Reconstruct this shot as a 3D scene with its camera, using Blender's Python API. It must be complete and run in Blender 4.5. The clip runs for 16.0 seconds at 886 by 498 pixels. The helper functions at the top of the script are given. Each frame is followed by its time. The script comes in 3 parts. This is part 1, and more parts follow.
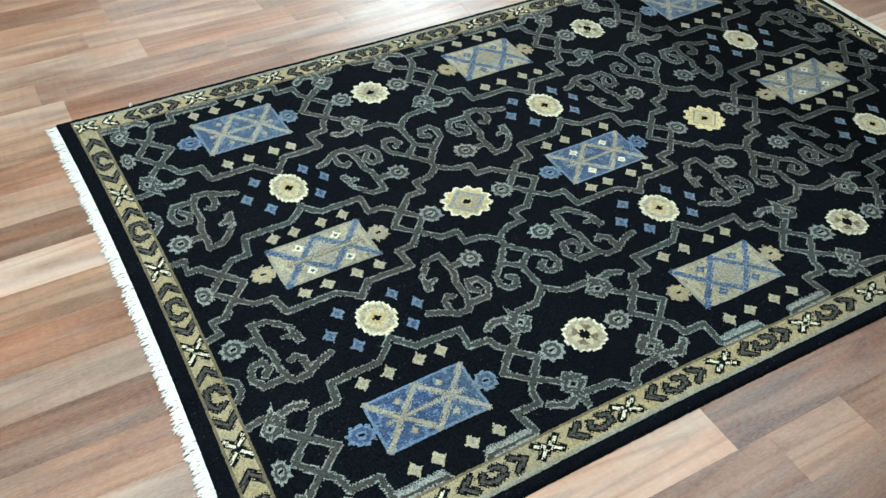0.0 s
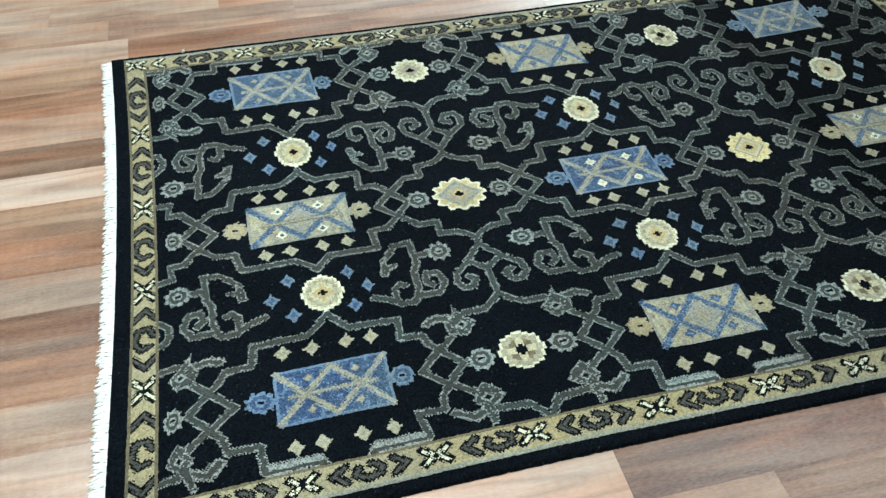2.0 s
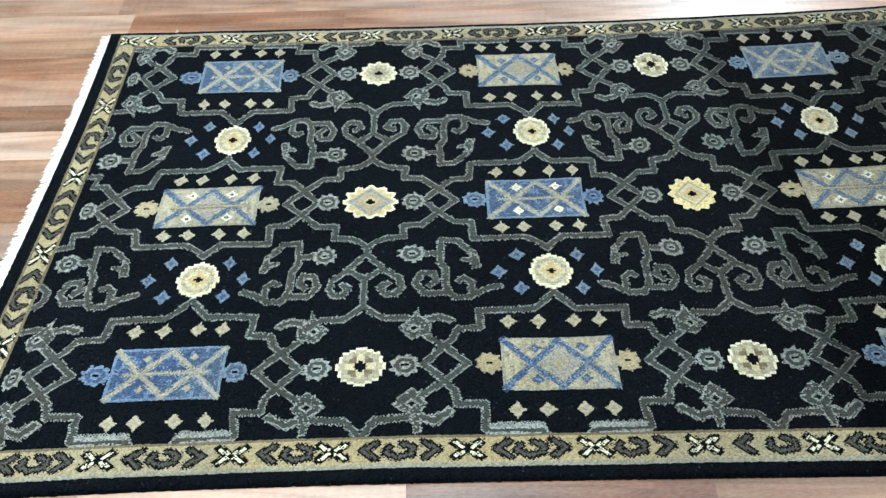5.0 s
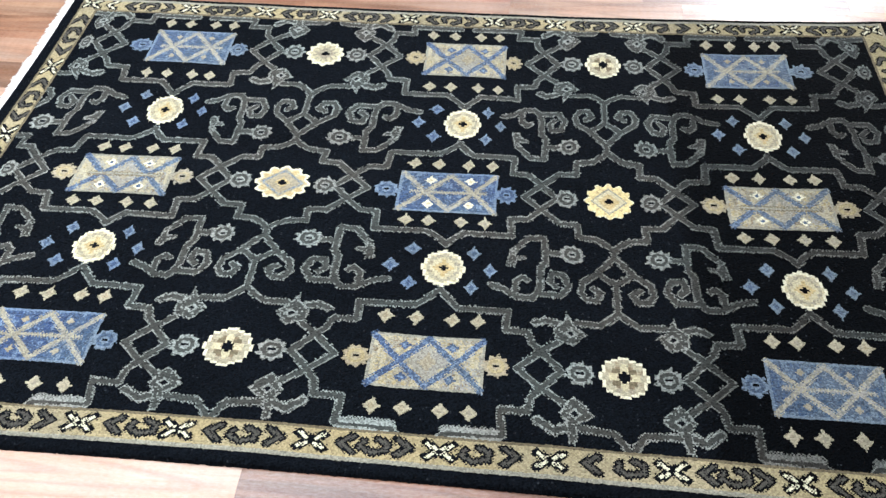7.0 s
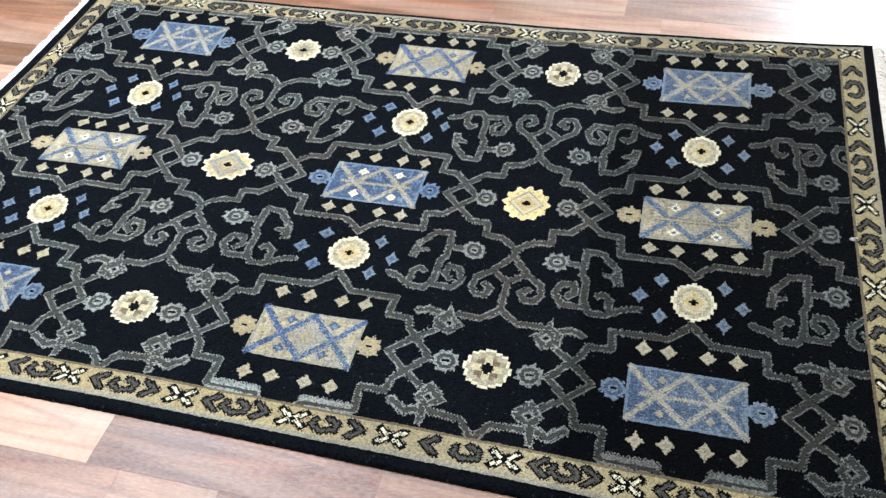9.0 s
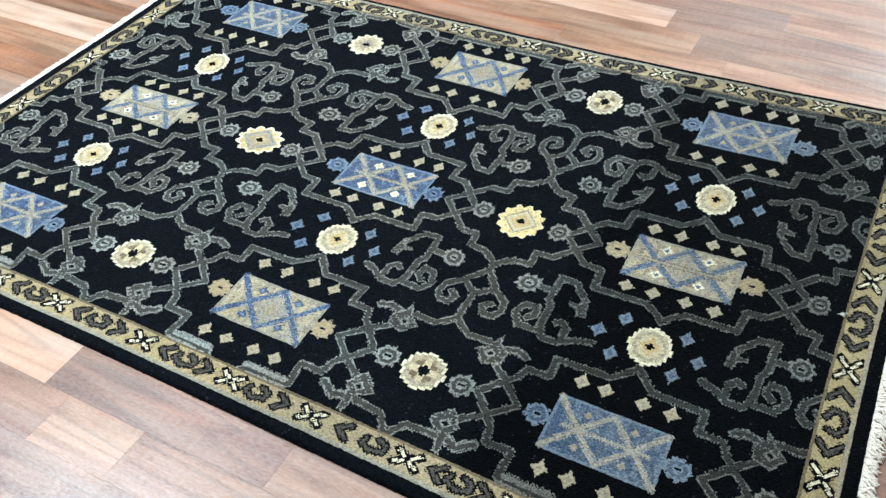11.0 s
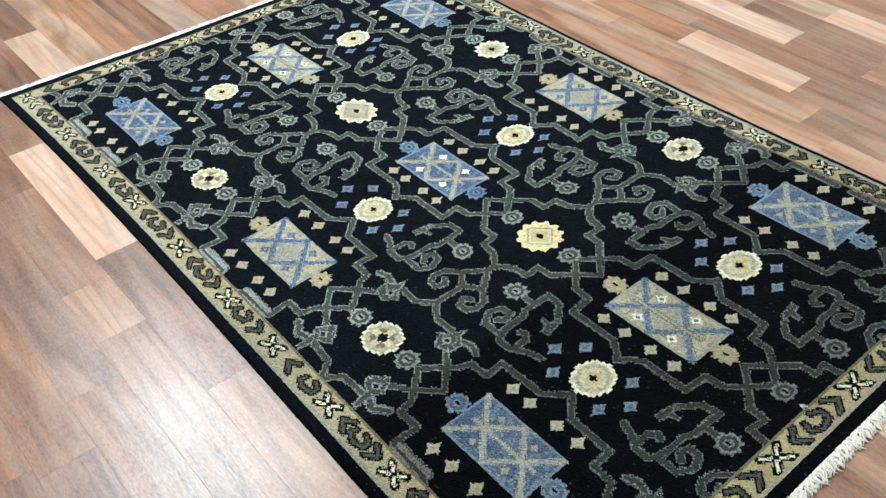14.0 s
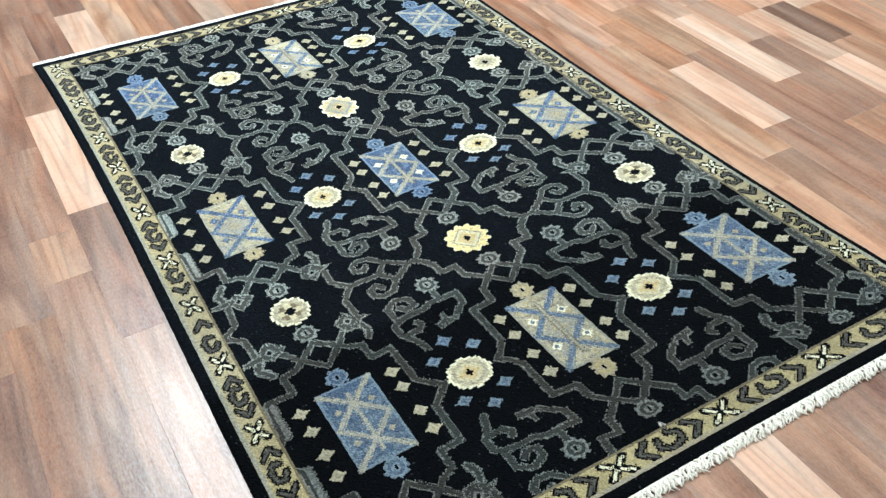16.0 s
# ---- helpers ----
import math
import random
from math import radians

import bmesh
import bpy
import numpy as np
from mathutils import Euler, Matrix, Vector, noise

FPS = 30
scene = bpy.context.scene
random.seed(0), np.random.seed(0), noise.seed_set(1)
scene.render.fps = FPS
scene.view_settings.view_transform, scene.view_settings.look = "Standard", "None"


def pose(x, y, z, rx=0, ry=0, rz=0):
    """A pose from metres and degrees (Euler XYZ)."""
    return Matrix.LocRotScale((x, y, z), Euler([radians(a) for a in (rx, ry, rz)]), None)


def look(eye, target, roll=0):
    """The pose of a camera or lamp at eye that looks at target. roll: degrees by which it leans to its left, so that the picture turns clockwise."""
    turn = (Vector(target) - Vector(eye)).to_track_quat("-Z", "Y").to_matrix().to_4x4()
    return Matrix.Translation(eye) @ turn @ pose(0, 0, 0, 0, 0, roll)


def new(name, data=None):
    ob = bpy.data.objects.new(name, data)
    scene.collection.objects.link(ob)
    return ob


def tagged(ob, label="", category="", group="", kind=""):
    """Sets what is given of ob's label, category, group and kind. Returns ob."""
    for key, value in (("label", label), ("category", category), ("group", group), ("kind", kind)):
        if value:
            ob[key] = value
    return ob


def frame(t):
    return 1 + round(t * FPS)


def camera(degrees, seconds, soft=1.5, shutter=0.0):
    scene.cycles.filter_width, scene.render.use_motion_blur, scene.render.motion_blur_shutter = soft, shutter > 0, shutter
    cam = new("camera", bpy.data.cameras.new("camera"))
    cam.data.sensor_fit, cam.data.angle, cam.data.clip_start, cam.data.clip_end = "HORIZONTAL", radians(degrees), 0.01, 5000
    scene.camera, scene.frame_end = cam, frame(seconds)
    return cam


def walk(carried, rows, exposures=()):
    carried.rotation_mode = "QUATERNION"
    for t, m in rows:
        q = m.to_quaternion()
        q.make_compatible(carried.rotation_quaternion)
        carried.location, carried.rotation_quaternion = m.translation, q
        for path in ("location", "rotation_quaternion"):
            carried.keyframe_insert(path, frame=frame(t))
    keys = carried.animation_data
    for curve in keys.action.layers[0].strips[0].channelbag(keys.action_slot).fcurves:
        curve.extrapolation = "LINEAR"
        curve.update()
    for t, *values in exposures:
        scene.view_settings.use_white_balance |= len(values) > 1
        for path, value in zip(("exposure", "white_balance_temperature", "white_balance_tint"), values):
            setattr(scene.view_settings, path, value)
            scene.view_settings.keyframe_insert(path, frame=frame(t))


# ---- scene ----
cam = camera(52.25, 16.0, 1.4)
PATH = [
    (0, (-1.4128, -1.4888, 1.5192), (-0.6573, -0.2352, 0.1562), 1.54),
    (0.5, (-1.2760, -1.5383, 1.5169), (-0.6021, -0.2337, 0.1591), 1.06),
    (1, (-1.1403, -1.6088, 1.5148), (-0.5769, -0.2549, 0.1548), 0.24),
    (1.5, (-1.0353, -1.6538, 1.5197), (-0.6083, -0.2773, 0.1330), -0.34),
    (2, (-0.9300, -1.6376, 1.5059), (-0.5508, -0.2564, 0.1101), 0.66),
    (2.5, (-0.8133, -1.6309, 1.5049), (-0.5196, -0.2406, 0.0975), 0.60),
    (3, (-0.7181, -1.6314, 1.5120), (-0.4763, -0.2552, 0.0810), 1.41),
    (3.5, (-0.6547, -1.6324, 1.5077), (-0.4719, -0.2455, 0.0784), 0.54),
    (3.7, (-0.6001, -1.6436, 1.5142), (-0.4465, -0.2466, 0.0912), 0.08),
    (5.8, (-0.1114, -1.6854, 1.4977), (-0.1362, -0.2550, 0.1001), -1.08),
    (6, (-0.0700, -1.6716, 1.4917), (-0.1057, -0.2455, 0.0899), -0.93),
    (6.5, (0.0363, -1.6466, 1.4882), (-0.0539, -0.2414, 0.0679), -1.01),
    (7, (0.1114, -1.6367, 1.4986), (-0.0093, -0.2380, 0.0741), -0.34),
    (7.5, (0.2405, -1.6435, 1.5056), (0.0490, -0.2444, 0.0893), -1.33),
    (8, (0.3882, -1.6533, 1.5101), (0.1361, -0.2461, 0.1115), -2.56),
    (8.5, (0.5370, -1.6867, 1.5180), (0.2030, -0.2884, 0.1277), -3.00),
    (9, (0.6288, -1.6646, 1.5082), (0.2371, -0.2844, 0.1149), -3.49),
    (9.2, (0.6578, -1.6519, 1.5039), (0.2344, -0.2835, 0.1081), -3.37),
    (11.3, (1.1105, -1.5469, 1.5126), (0.3377, -0.2938, 0.1589), -2.89),
    (11.5, (1.1677, -1.5385, 1.5347), (0.3535, -0.3082, 0.1844), -3.06),
    (12, (1.3143, -1.5368, 1.5455), (0.4034, -0.3556, 0.2132), -3.65),
    (12.5, (1.4018, -1.5131, 1.5460), (0.4313, -0.3593, 0.2319), -3.97),
    (13, (1.4617, -1.4540, 1.5368), (0.4551, -0.3459, 0.2105), -2.97),
    (13.5, (1.5367, -1.3826, 1.5410), (0.4626, -0.3407, 0.2141), -2.50),
    (14, (1.5801, -1.3260, 1.5575), (0.4319, -0.3643, 0.2321), -1.73),
    (14.5, (1.6572, -1.2613, 1.5648), (0.4617, -0.3454, 0.2487), -1.71),
    (15, (1.7731, -1.1540, 1.5673), (0.5422, -0.2862, 0.2514), -1.26),
    (15.5, (1.8922, -1.0799, 1.5734), (0.6042, -0.2840, 0.2667), -1.71),
    (16, (1.9853, -1.0069, 1.5819), (0.6663, -0.2335, 0.2927), -1.42),
]
EXPOSURES = [
    (0.0, -0.91, 6020, 0), (1.5, -0.85, 5940, -3), (3.5, -0.80, 5870, 2), (6.0, -0.44, 6170, 8), (7.5, -0.39, 6250, 17), (9.0, -0.37, 6250, 16),
    (12.0, -0.37, 6050, 6), (14.0, -0.40, 6140, 5), (16.0, -0.20, 6070, 5),
]
walk(cam, [(t, look(eye, target, roll)) for t, eye, target, roll in PATH], EXPOSURES)

# ---------------------------------------------------------------- light
world = bpy.data.worlds.new("world")
scene.world = world
world.use_nodes = True
world.node_tree.nodes["Background"].inputs["Color"].default_value = (0.9, 0.95, 1.0, 1)
world.node_tree.nodes["Background"].inputs["Strength"].default_value = 0.3

CEILING = 2.7
# third and fourth are added fill lamps behind the camera, without a known source
LAMPS = [(-1.60, -0.43, 1.4, 124.0), (-1.0, 0.95, 2.36, 84.0), (-1.75, -3.2, 1.18, 75.0), (1.6, -3.4, 1.18, 26.0), (1.5, 0.12, 1.6, 38.0)]


def ceiling_or_fill_lamp(x, y, wide, watts):
    data = bpy.data.lights.new("ceiling_or_fill_lamp", "AREA")
    data.shape, data.size, data.size_y = "RECTANGLE", wide, 0.40
    data.energy, data.color = watts, (0.92, 1.0, 1.05)
    ob = new("ceiling_or_fill_lamp", data)
    ob.matrix_world = pose(x, y, CEILING - 0.035)
    return ob


for lx, ly, wide, watts in LAMPS:
    ceiling_or_fill_lamp(lx, ly, wide, watts)


def daylight(name, x, z, wide, high, watts):
    """Daylight that enters through the window's opening in the far wall."""
    data = bpy.data.lights.new(name, "AREA")
    data.shape, data.size, data.size_y = "RECTANGLE", wide, high
    data.energy, data.color = watts, (0.86, 0.95, 1.0)
    ob = new(name, data)
    ob.matrix_world = pose(x, 5.03, z, -90, 0, 0)


daylight("window_daylight", 2.15, 1.64, 5.2, 1.54, 95.0)
daylight("bright_sky_daylight", 2.2, 1.75, 1.1, 0.9, 160.0)


# ---------------------------------------------------------------- materials
def material(name, roughness=0.6, metallic=0.0, specular=0.5):
    m = bpy.data.materials.new(name)
    m.use_nodes = True
    b = m.node_tree.nodes["Principled BSDF"]
    b.inputs["Roughness"].default_value = roughness
    b.inputs["Metallic"].default_value = metallic
    b.inputs["Specular IOR Level"].default_value = specular
    return m, m.node_tree, b


def node(tree, kind, **values):
    n = tree.nodes.new(kind)
    for key, value in values.items():
        n.inputs[key.replace("_", " ")].default_value = value
    return n


def maths(tree, op, a, b=None):
    n = tree.nodes.new("ShaderNodeMath")
    n.operation = op
    for k, v in enumerate((a, b)):
        if v is None:
            continue
        if isinstance(v, (int, float)):
            n.inputs[k].default_value = v
        else:
            tree.links.new(v, n.inputs[k])
    return n.outputs[0]


def mixed(tree, fac, a, b, blend="MIX"):
    n = tree.nodes.new("ShaderNodeMix")
    n.data_type, n.blend_type = "RGBA", blend
    for k, v in ((0, fac), (6, a), (7, b)):
        if isinstance(v, (int, float)):
            n.inputs[k].default_value = v
        elif isinstance(v, tuple):
            n.inputs[k].default_value = (*v, 1) if len(v) == 3 else v
        else:
            tree.links.new(v, n.inputs[k])
    return n.outputs[2]


def ramp(tree, fac, stops):
    n = tree.nodes.new("ShaderNodeValToRGB")
    while len(n.color_ramp.elements) < len(stops):
        n.color_ramp.elements.new(0.5)
    for e, (p, c) in zip(n.color_ramp.elements, stops):
        e.position, e.color = p, (*c, 1) if isinstance(c, tuple) else (c, c, c, 1)
    tree.links.new(fac, n.inputs[0])
    return n.outputs[0]


def stretched(tree, vector, scale):
    n = tree.nodes.new("ShaderNodeMapping")
    n.inputs["Scale"].default_value = scale
    tree.links.new(vector, n.inputs["Vector"])
    return n.outputs[0]


def wool(name, colour, wear=0.35, sheen=0.25, other=None, lint=False, end=None, dye_and_shade=0.82):
    """Knotted wool pile: every knot has its own tone, rows change slowly (abrash), fibres glint a little; the east end
    also has painted-in shade.
    """
    m, tree, b = material(name, 0.9, 0.0, 0.032)
    colour = tuple(0.93 * c for c in colour)
    other = other and tuple(0.93 * c for c in other)
    co = tree.nodes.new("ShaderNodeTexCoord").outputs["Object"]
    snap = tree.nodes.new("ShaderNodeVectorMath")
    snap.operation = "SNAP"
    snap.inputs[1].default_value = (0.0032, 0.0032, 1.0)
    tree.links.new(co, snap.inputs[0])
    knot = tree.nodes.new("ShaderNodeTexWhiteNoise")
    tree.links.new(snap.outputs[0], knot.inputs["Vector"])
    fibre = node(tree, "ShaderNodeTexNoise", Scale=420.0, Detail=3.0)
    tree.links.new(co, fibre.inputs["Vector"])
    abrash = node(tree, "ShaderNodeTexNoise", Scale=2.4, Detail=3.0)
    tree.links.new(stretched(tree, co, (1.0, 3.0, 1.0)), abrash.inputs["Vector"])
    tone = maths(tree, "ADD", maths(tree, "MULTIPLY", knot.outputs["Value"], wear), 1.0 - wear * 0.5)
    tone = maths(tree, "MULTIPLY", tone, maths(tree, "ADD", maths(tree, "MULTIPLY", fibre.outputs["Fac"], 0.7), 0.65))
    tone = maths(tree, "MULTIPLY", tone, maths(tree, "ADD", maths(tree, "MULTIPLY", abrash.outputs["Fac"], 0.9), 0.55))
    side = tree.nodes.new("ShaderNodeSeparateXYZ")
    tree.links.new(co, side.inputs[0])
    # abrash step at the east end; its depth also paints in the nap's shade
    zone = ramp(tree, maths(tree, "ADD", side.outputs[0], maths(tree, "MULTIPLY", abrash.outputs["Fac"], 0.04)), [(0.555, 1.0), (0.585, dye_and_shade)])
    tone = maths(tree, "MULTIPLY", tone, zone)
    # vines and field: the leaning pile's dimming towards +x is put into the colour
    if dye_and_shade < 0.8:
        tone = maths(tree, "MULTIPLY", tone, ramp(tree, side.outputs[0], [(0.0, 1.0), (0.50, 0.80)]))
    dye = colour
    if other:
        patch = node(tree, "ShaderNodeTexNoise", Scale=3.4, Detail=2.0)
        tree.links.new(co, patch.inputs["Vector"])
        dye = mixed(tree, ramp(tree, patch.outputs["Fac"], [(0.40, 0.0), (0.60, 1.0)]), colour, other)
    if end:  # the last skeins were dyed another tone
        dye = mixed(tree, ramp(tree, maths(tree, "ADD", side.outputs[0], maths(tree, "MULTIPLY", abrash.outputs["Fac"], 0.15)), [(0.62, 0.0), (0.95, 1.0)]), dye, end)
    dyed = mixed(tree, tone, (0.0, 0.0, 0.0), dye)
    if lint:
        fluff = ramp(tree, knot.outputs["Value"], [(0.9955, 0.0), (0.997, 1.0)])
        dyed = mixed(tree, fluff, dyed, (0.035, 0.04, 0.045))
    tree.links.new(dyed, b.inputs["Base Color"])
    for n in tree.nodes:
        if n.bl_idname == "ShaderNodeMix":
            n.clamp_factor = False
    bump = node(tree, "ShaderNodeBump", Strength=0.5, Distance=0.0015)
    tree.links.new(fibre.outputs["Fac"], bump.inputs["Height"])
    tree.links.new(bump.outputs[0], b.inputs["Normal"])
    b.inputs["Sheen Weight"].default_value = sheen
    b.inputs["Sheen Roughness"].default_value = 0.5
    return m


BLACK, OUT, CORE, IVORY, CREAM, GOLD, TAN, BEIGE, BLUE, SKY, GREY, BROWN, GUARD, OLIVE, PALE, ASH, NAVY, YELLOW = range(18)
WOOLS = [
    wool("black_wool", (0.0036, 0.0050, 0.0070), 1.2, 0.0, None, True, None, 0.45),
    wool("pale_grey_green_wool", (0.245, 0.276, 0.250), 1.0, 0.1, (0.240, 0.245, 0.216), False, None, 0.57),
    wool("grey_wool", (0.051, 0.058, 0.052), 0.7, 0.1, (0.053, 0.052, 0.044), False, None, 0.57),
    wool("ivory_wool", (0.68, 0.65, 0.46), 0.45),
    wool("cream_wool", (0.50, 0.45, 0.28), 0.45),
    wool("gold_wool", (0.46, 0.36, 0.17), 0.45),
    wool("tan_wool", (0.31, 0.265, 0.165), 0.5, 0.2, (0.30, 0.275, 0.20)),
    wool("beige_wool", (0.345, 0.285, 0.148), 0.55, 0.2, (0.325, 0.282, 0.168), False, (0.305, 0.258, 0.130)),
    wool("blue_wool", (0.048, 0.081, 0.150), 0.9, 0.2, (0.064, 0.100, 0.150), False, (0.074, 0.104, 0.142)),
    wool("pale_blue_wool", (0.13, 0.19, 0.275), 0.7, 0.2, (0.15, 0.20, 0.245), False, (0.13, 0.175, 0.21)),
    wool("dark_grey_wool", (0.072, 0.068, 0.056), 0.8, 0.1),
    wool("brown_wool", (0.20, 0.155, 0.095), 0.5, 0.1),
    wool("light_guard_wool", (0.27, 0.265, 0.205), 0.6, 0.1),
    wool("olive_wool", (0.15, 0.125, 0.075), 0.5, 0.1),
    wool("pale_tan_wool", (0.37, 0.34, 0.23), 0.5, 0.2),
    wool("ash_tan_wool", (0.265, 0.25, 0.185), 0.6, 0.2, (0.27, 0.27, 0.235)),
    wool("deep_blue_wool", (0.030, 0.058, 0.135), 0.9, 0.2, (0.045, 0.085, 0.14)),
    wool("yellow_wool", (0.64, 0.53, 0.25), 0.45),
]


def cotton(name, pale, dull):
    m, tree, b = material(name, 0.9, 0.0, 0.2)
    co = tree.nodes.new("ShaderNodeTexCoord").outputs["Object"]
    info = tree.nodes.new("ShaderNodeObjectInfo")
    n = node(tree, "ShaderNodeTexNoise", Scale=300.0, Detail=2.0)
    tree.links.new(co, n.inputs["Vector"])
    c = mixed(tree, n.outputs["Fac"], dull, pale)
    c = mixed(tree, maths(tree, "MULTIPLY", info.outputs["Random"], 0.3), c, (0.60, 0.55, 0.45))
    tree.links.new(c, b.inputs["Base Color"])
    bump = node(tree, "ShaderNodeBump", Strength=0.6, Distance=0.001)
    tree.links.new(n.outputs["Fac"], bump.inputs["Height"])
    tree.links.new(bump.outputs[0], b.inputs["Normal"])
    return m


def laminate(name, dark, mid, light, spread=0.5, joined=False):
    """Satin laminate board: long grain, cathedral figure, short cross marks, scuffed clear coat."""
    m, tree, b = material(name, 0.3, 0.0, 0.72)
    co = tree.nodes.new("ShaderNodeTexCoord").outputs["Object"]
    rnd = tree.nodes.new("ShaderNodeNewGeometry").outputs["Random Per Island"] if joined else tree.nodes.new("ShaderNodeObjectInfo").outputs["Random"]
    w = maths(tree, "MULTIPLY", rnd, 61.0)

    def noise4(scale, stretch, detail, rough=0.55, distort=0.0):
        n = node(tree, "ShaderNodeTexNoise", Scale=scale, Detail=detail, Roughness=rough, Distortion=distort)
        n.noise_dimensions = "4D"
        tree.links.new(stretched(tree, co, stretch), n.inputs["Vector"])
        tree.links.new(w, n.inputs["W"])
        return n.outputs["Fac"]

    bands = noise4(1.0, (1.9, 15.0, 1.0), 4.0, 0.55, 1.4)
    grain = noise4(1.0, (5.0, 210.0, 1.0), 3.0, 0.6)
    broad = noise4(1.0, (1.6, 5.0, 1.0), 2.0)
    cross = noise4(1.0, (70.0, 9.0, 1.0), 2.0)
    figure = maths(tree, "FRACT", maths(tree, "MULTIPLY", noise4(1.0, (0.7, 9.0, 1.0), 1.0, 0.4, 0.25), 9.0))
    lines = ramp(tree, figure, [(0.0, 1.0), (0.20, 0.0), (0.72, 0.0), (1.0, 1.0)])
    tone = maths(tree, "ADD", maths(tree, "MULTIPLY", maths(tree, "ADD", maths(tree, "MULTIPLY", maths(tree, "SUBTRACT", bands, 0.5), 2.0), 0.5), 0.62), maths(tree, "MULTIPLY", maths(tree, "ADD", maths(tree, "MULTIPLY", maths(tree, "SUBTRACT", broad, 0.5), 1.6), 0.5), 0.45))
    tone = maths(tree, "ADD", tone, maths(tree, "MULTIPLY", maths(tree, "SUBTRACT", rnd, 0.5), spread))
    tone = maths(tree, "ADD", tone, maths(tree, "MULTIPLY", maths(tree, "SUBTRACT", grain, 0.5), 0.12))
    tone = maths(tree, "ADD", tone, maths(tree, "MULTIPLY", maths(tree, "SUBTRACT", cross, 0.5), 0.22))
    c = ramp(tree, tone, [(0.20, dark), (0.52, mid), (0.84, light)])
    streak = noise4(1.0, (1.6, 20.0, 1.0), 4.0, 0.65, 0.8)
    grey = ramp(tree, streak, [(0.47, 0.0), (0.68, 0.42)])
    c = mixed(tree, grey, c, (light[0] * 0.76, light[0] * 0.62, light[0] * 0.52))
    rusty = ramp(tree, noise4(1.0, (1.3, 8.0, 1.0), 3.0, 0.6, 0.8), [(0.44, 0.0), (0.62, 0.85)])
    c = mixed(tree, rusty, c, (1.05, 0.84, 0.73), "MULTIPLY")
    mask = maths(tree, "MULTIPLY", lines, maths(tree, "MULTIPLY", broad, 0.50))
    c = mixed(tree, mask, c, tuple(v * 0.45 for v in dark))
    tree.links.new(c, b.inputs["Base Color"])
    scuff = node(tree, "ShaderNodeTexNoise", Scale=3.2, Detail=5.0, Roughness=0.65)
    geo = tree.nodes.new("ShaderNodeNewGeometry").outputs["Position"]
    tree.links.new(geo, scuff.inputs["Vector"])
    rough = maths(tree, "ADD", maths(tree, "MULTIPLY", scuff.outputs["Fac"], 0.22), 0.22)
    tree.links.new(rough, b.inputs["Roughness"])
    pores = node(tree, "ShaderNodeTexNoise", Scale=1.0, Detail=4.0, Roughness=0.7)
    tree.links.new(stretched(tree, geo, (75.0, 230.0, 1.0)), pores.inputs["Vector"])
    worn = maths(tree, "MULTIPLY", maths(tree, "SUBTRACT", pores.outputs["Fac"], 0.25), 2.9)
    tree.links.new(maths(tree, "MAXIMUM", worn, 0.10), b.inputs["Specular IOR Level"])
    wave = node(tree, "ShaderNodeTexNoise", Scale=7.0, Detail=2.0)
    tree.links.new(geo, wave.inputs["Vector"])
    height = maths(tree, "ADD", maths(tree, "MULTIPLY", pores.outputs["Fac"], 0.00030), maths(tree, "MULTIPLY", wave.outputs["Fac"], 0.0004))
    crinkle = node(tree, "ShaderNodeTexNoise", Scale=95.0, Detail=3.0, Roughness=0.6)
    tree.links.new(geo, crinkle.inputs["Vector"])
    height = maths(tree, "ADD", height, maths(tree, "MULTIPLY", crinkle.outputs["Fac"], 0.00012))
    bump = node(tree, "ShaderNodeBump", Strength=1.0, Distance=1.0)
    tree.links.new(height, bump.inputs["Height"])
    tree.links.new(bump.outputs[0], b.inputs["Normal"])
    return m


COTTON = cotton("white_cotton_fringe", (0.88, 0.87, 0.82), (0.72, 0.70, 0.64))
CREAM_COTTON = cotton("cream_cotton_fringe", (0.84, 0.81, 0.72), (0.62, 0.58, 0.49))
BOARD = laminate("tan_laminate", (0.145, 0.077, 0.047), (0.273, 0.160, 0.098), (0.429, 0.284, 0.183), 0.40)
BOARD_BROWN = laminate("brown_laminate", (0.122, 0.063, 0.040), (0.232, 0.129, 0.080), (0.360, 0.224, 0.143), 0.40)
BOARD_ORANGE = laminate("orange_laminate", (0.174, 0.083, 0.046), (0.325, 0.171, 0.100), (0.464, 0.282, 0.176), 0.35)
BOARD_LIGHT = laminate("pale_laminate", (0.310, 0.196, 0.138), (0.478, 0.330, 0.238), (0.600, 0.442, 0.338), 0.25)
BOARD_DARK = laminate("dark_laminate", (0.095, 0.047, 0.032), (0.186, 0.099, 0.066), (0.302, 0.181, 0.119), 0.35)
BOARD_GREY = laminate("greyish_laminate", (0.165, 0.105, 0.073), (0.300, 0.205, 0.147), (0.450, 0.330, 0.245), 0.35)
BOARD_ROSE = laminate("rosy_laminate", (0.220, 0.127, 0.087), (0.400, 0.258, 0.176), (0.560, 0.396, 0.284), 0.35)
BOARD_RED = laminate("reddish_laminate", (0.142, 0.067, 0.037), (0.266, 0.133, 0.072), (0.400, 0.232, 0.130), 0.45)


def plain(name, colour, rough=0.8):
    m, tree, b = material(name, rough)
    co = tree.nodes.new("ShaderNodeTexCoord").outputs["Object"]
    n = node(tree, "ShaderNodeTexNoise", Scale=6.0, Detail=5.0)
    tree.links.new(co, n.inputs["Vector"])
    tree.links.new(mixed(tree, n.outputs["Fac"], tuple(c * 0.94 for c in colour), colour), b.inputs["Base Color"])
    return m


# unseen west wall: grey was chosen to dim what the floor reflects there
DIM_WALL = plain("dim_wall_grey", (0.23, 0.222, 0.208))
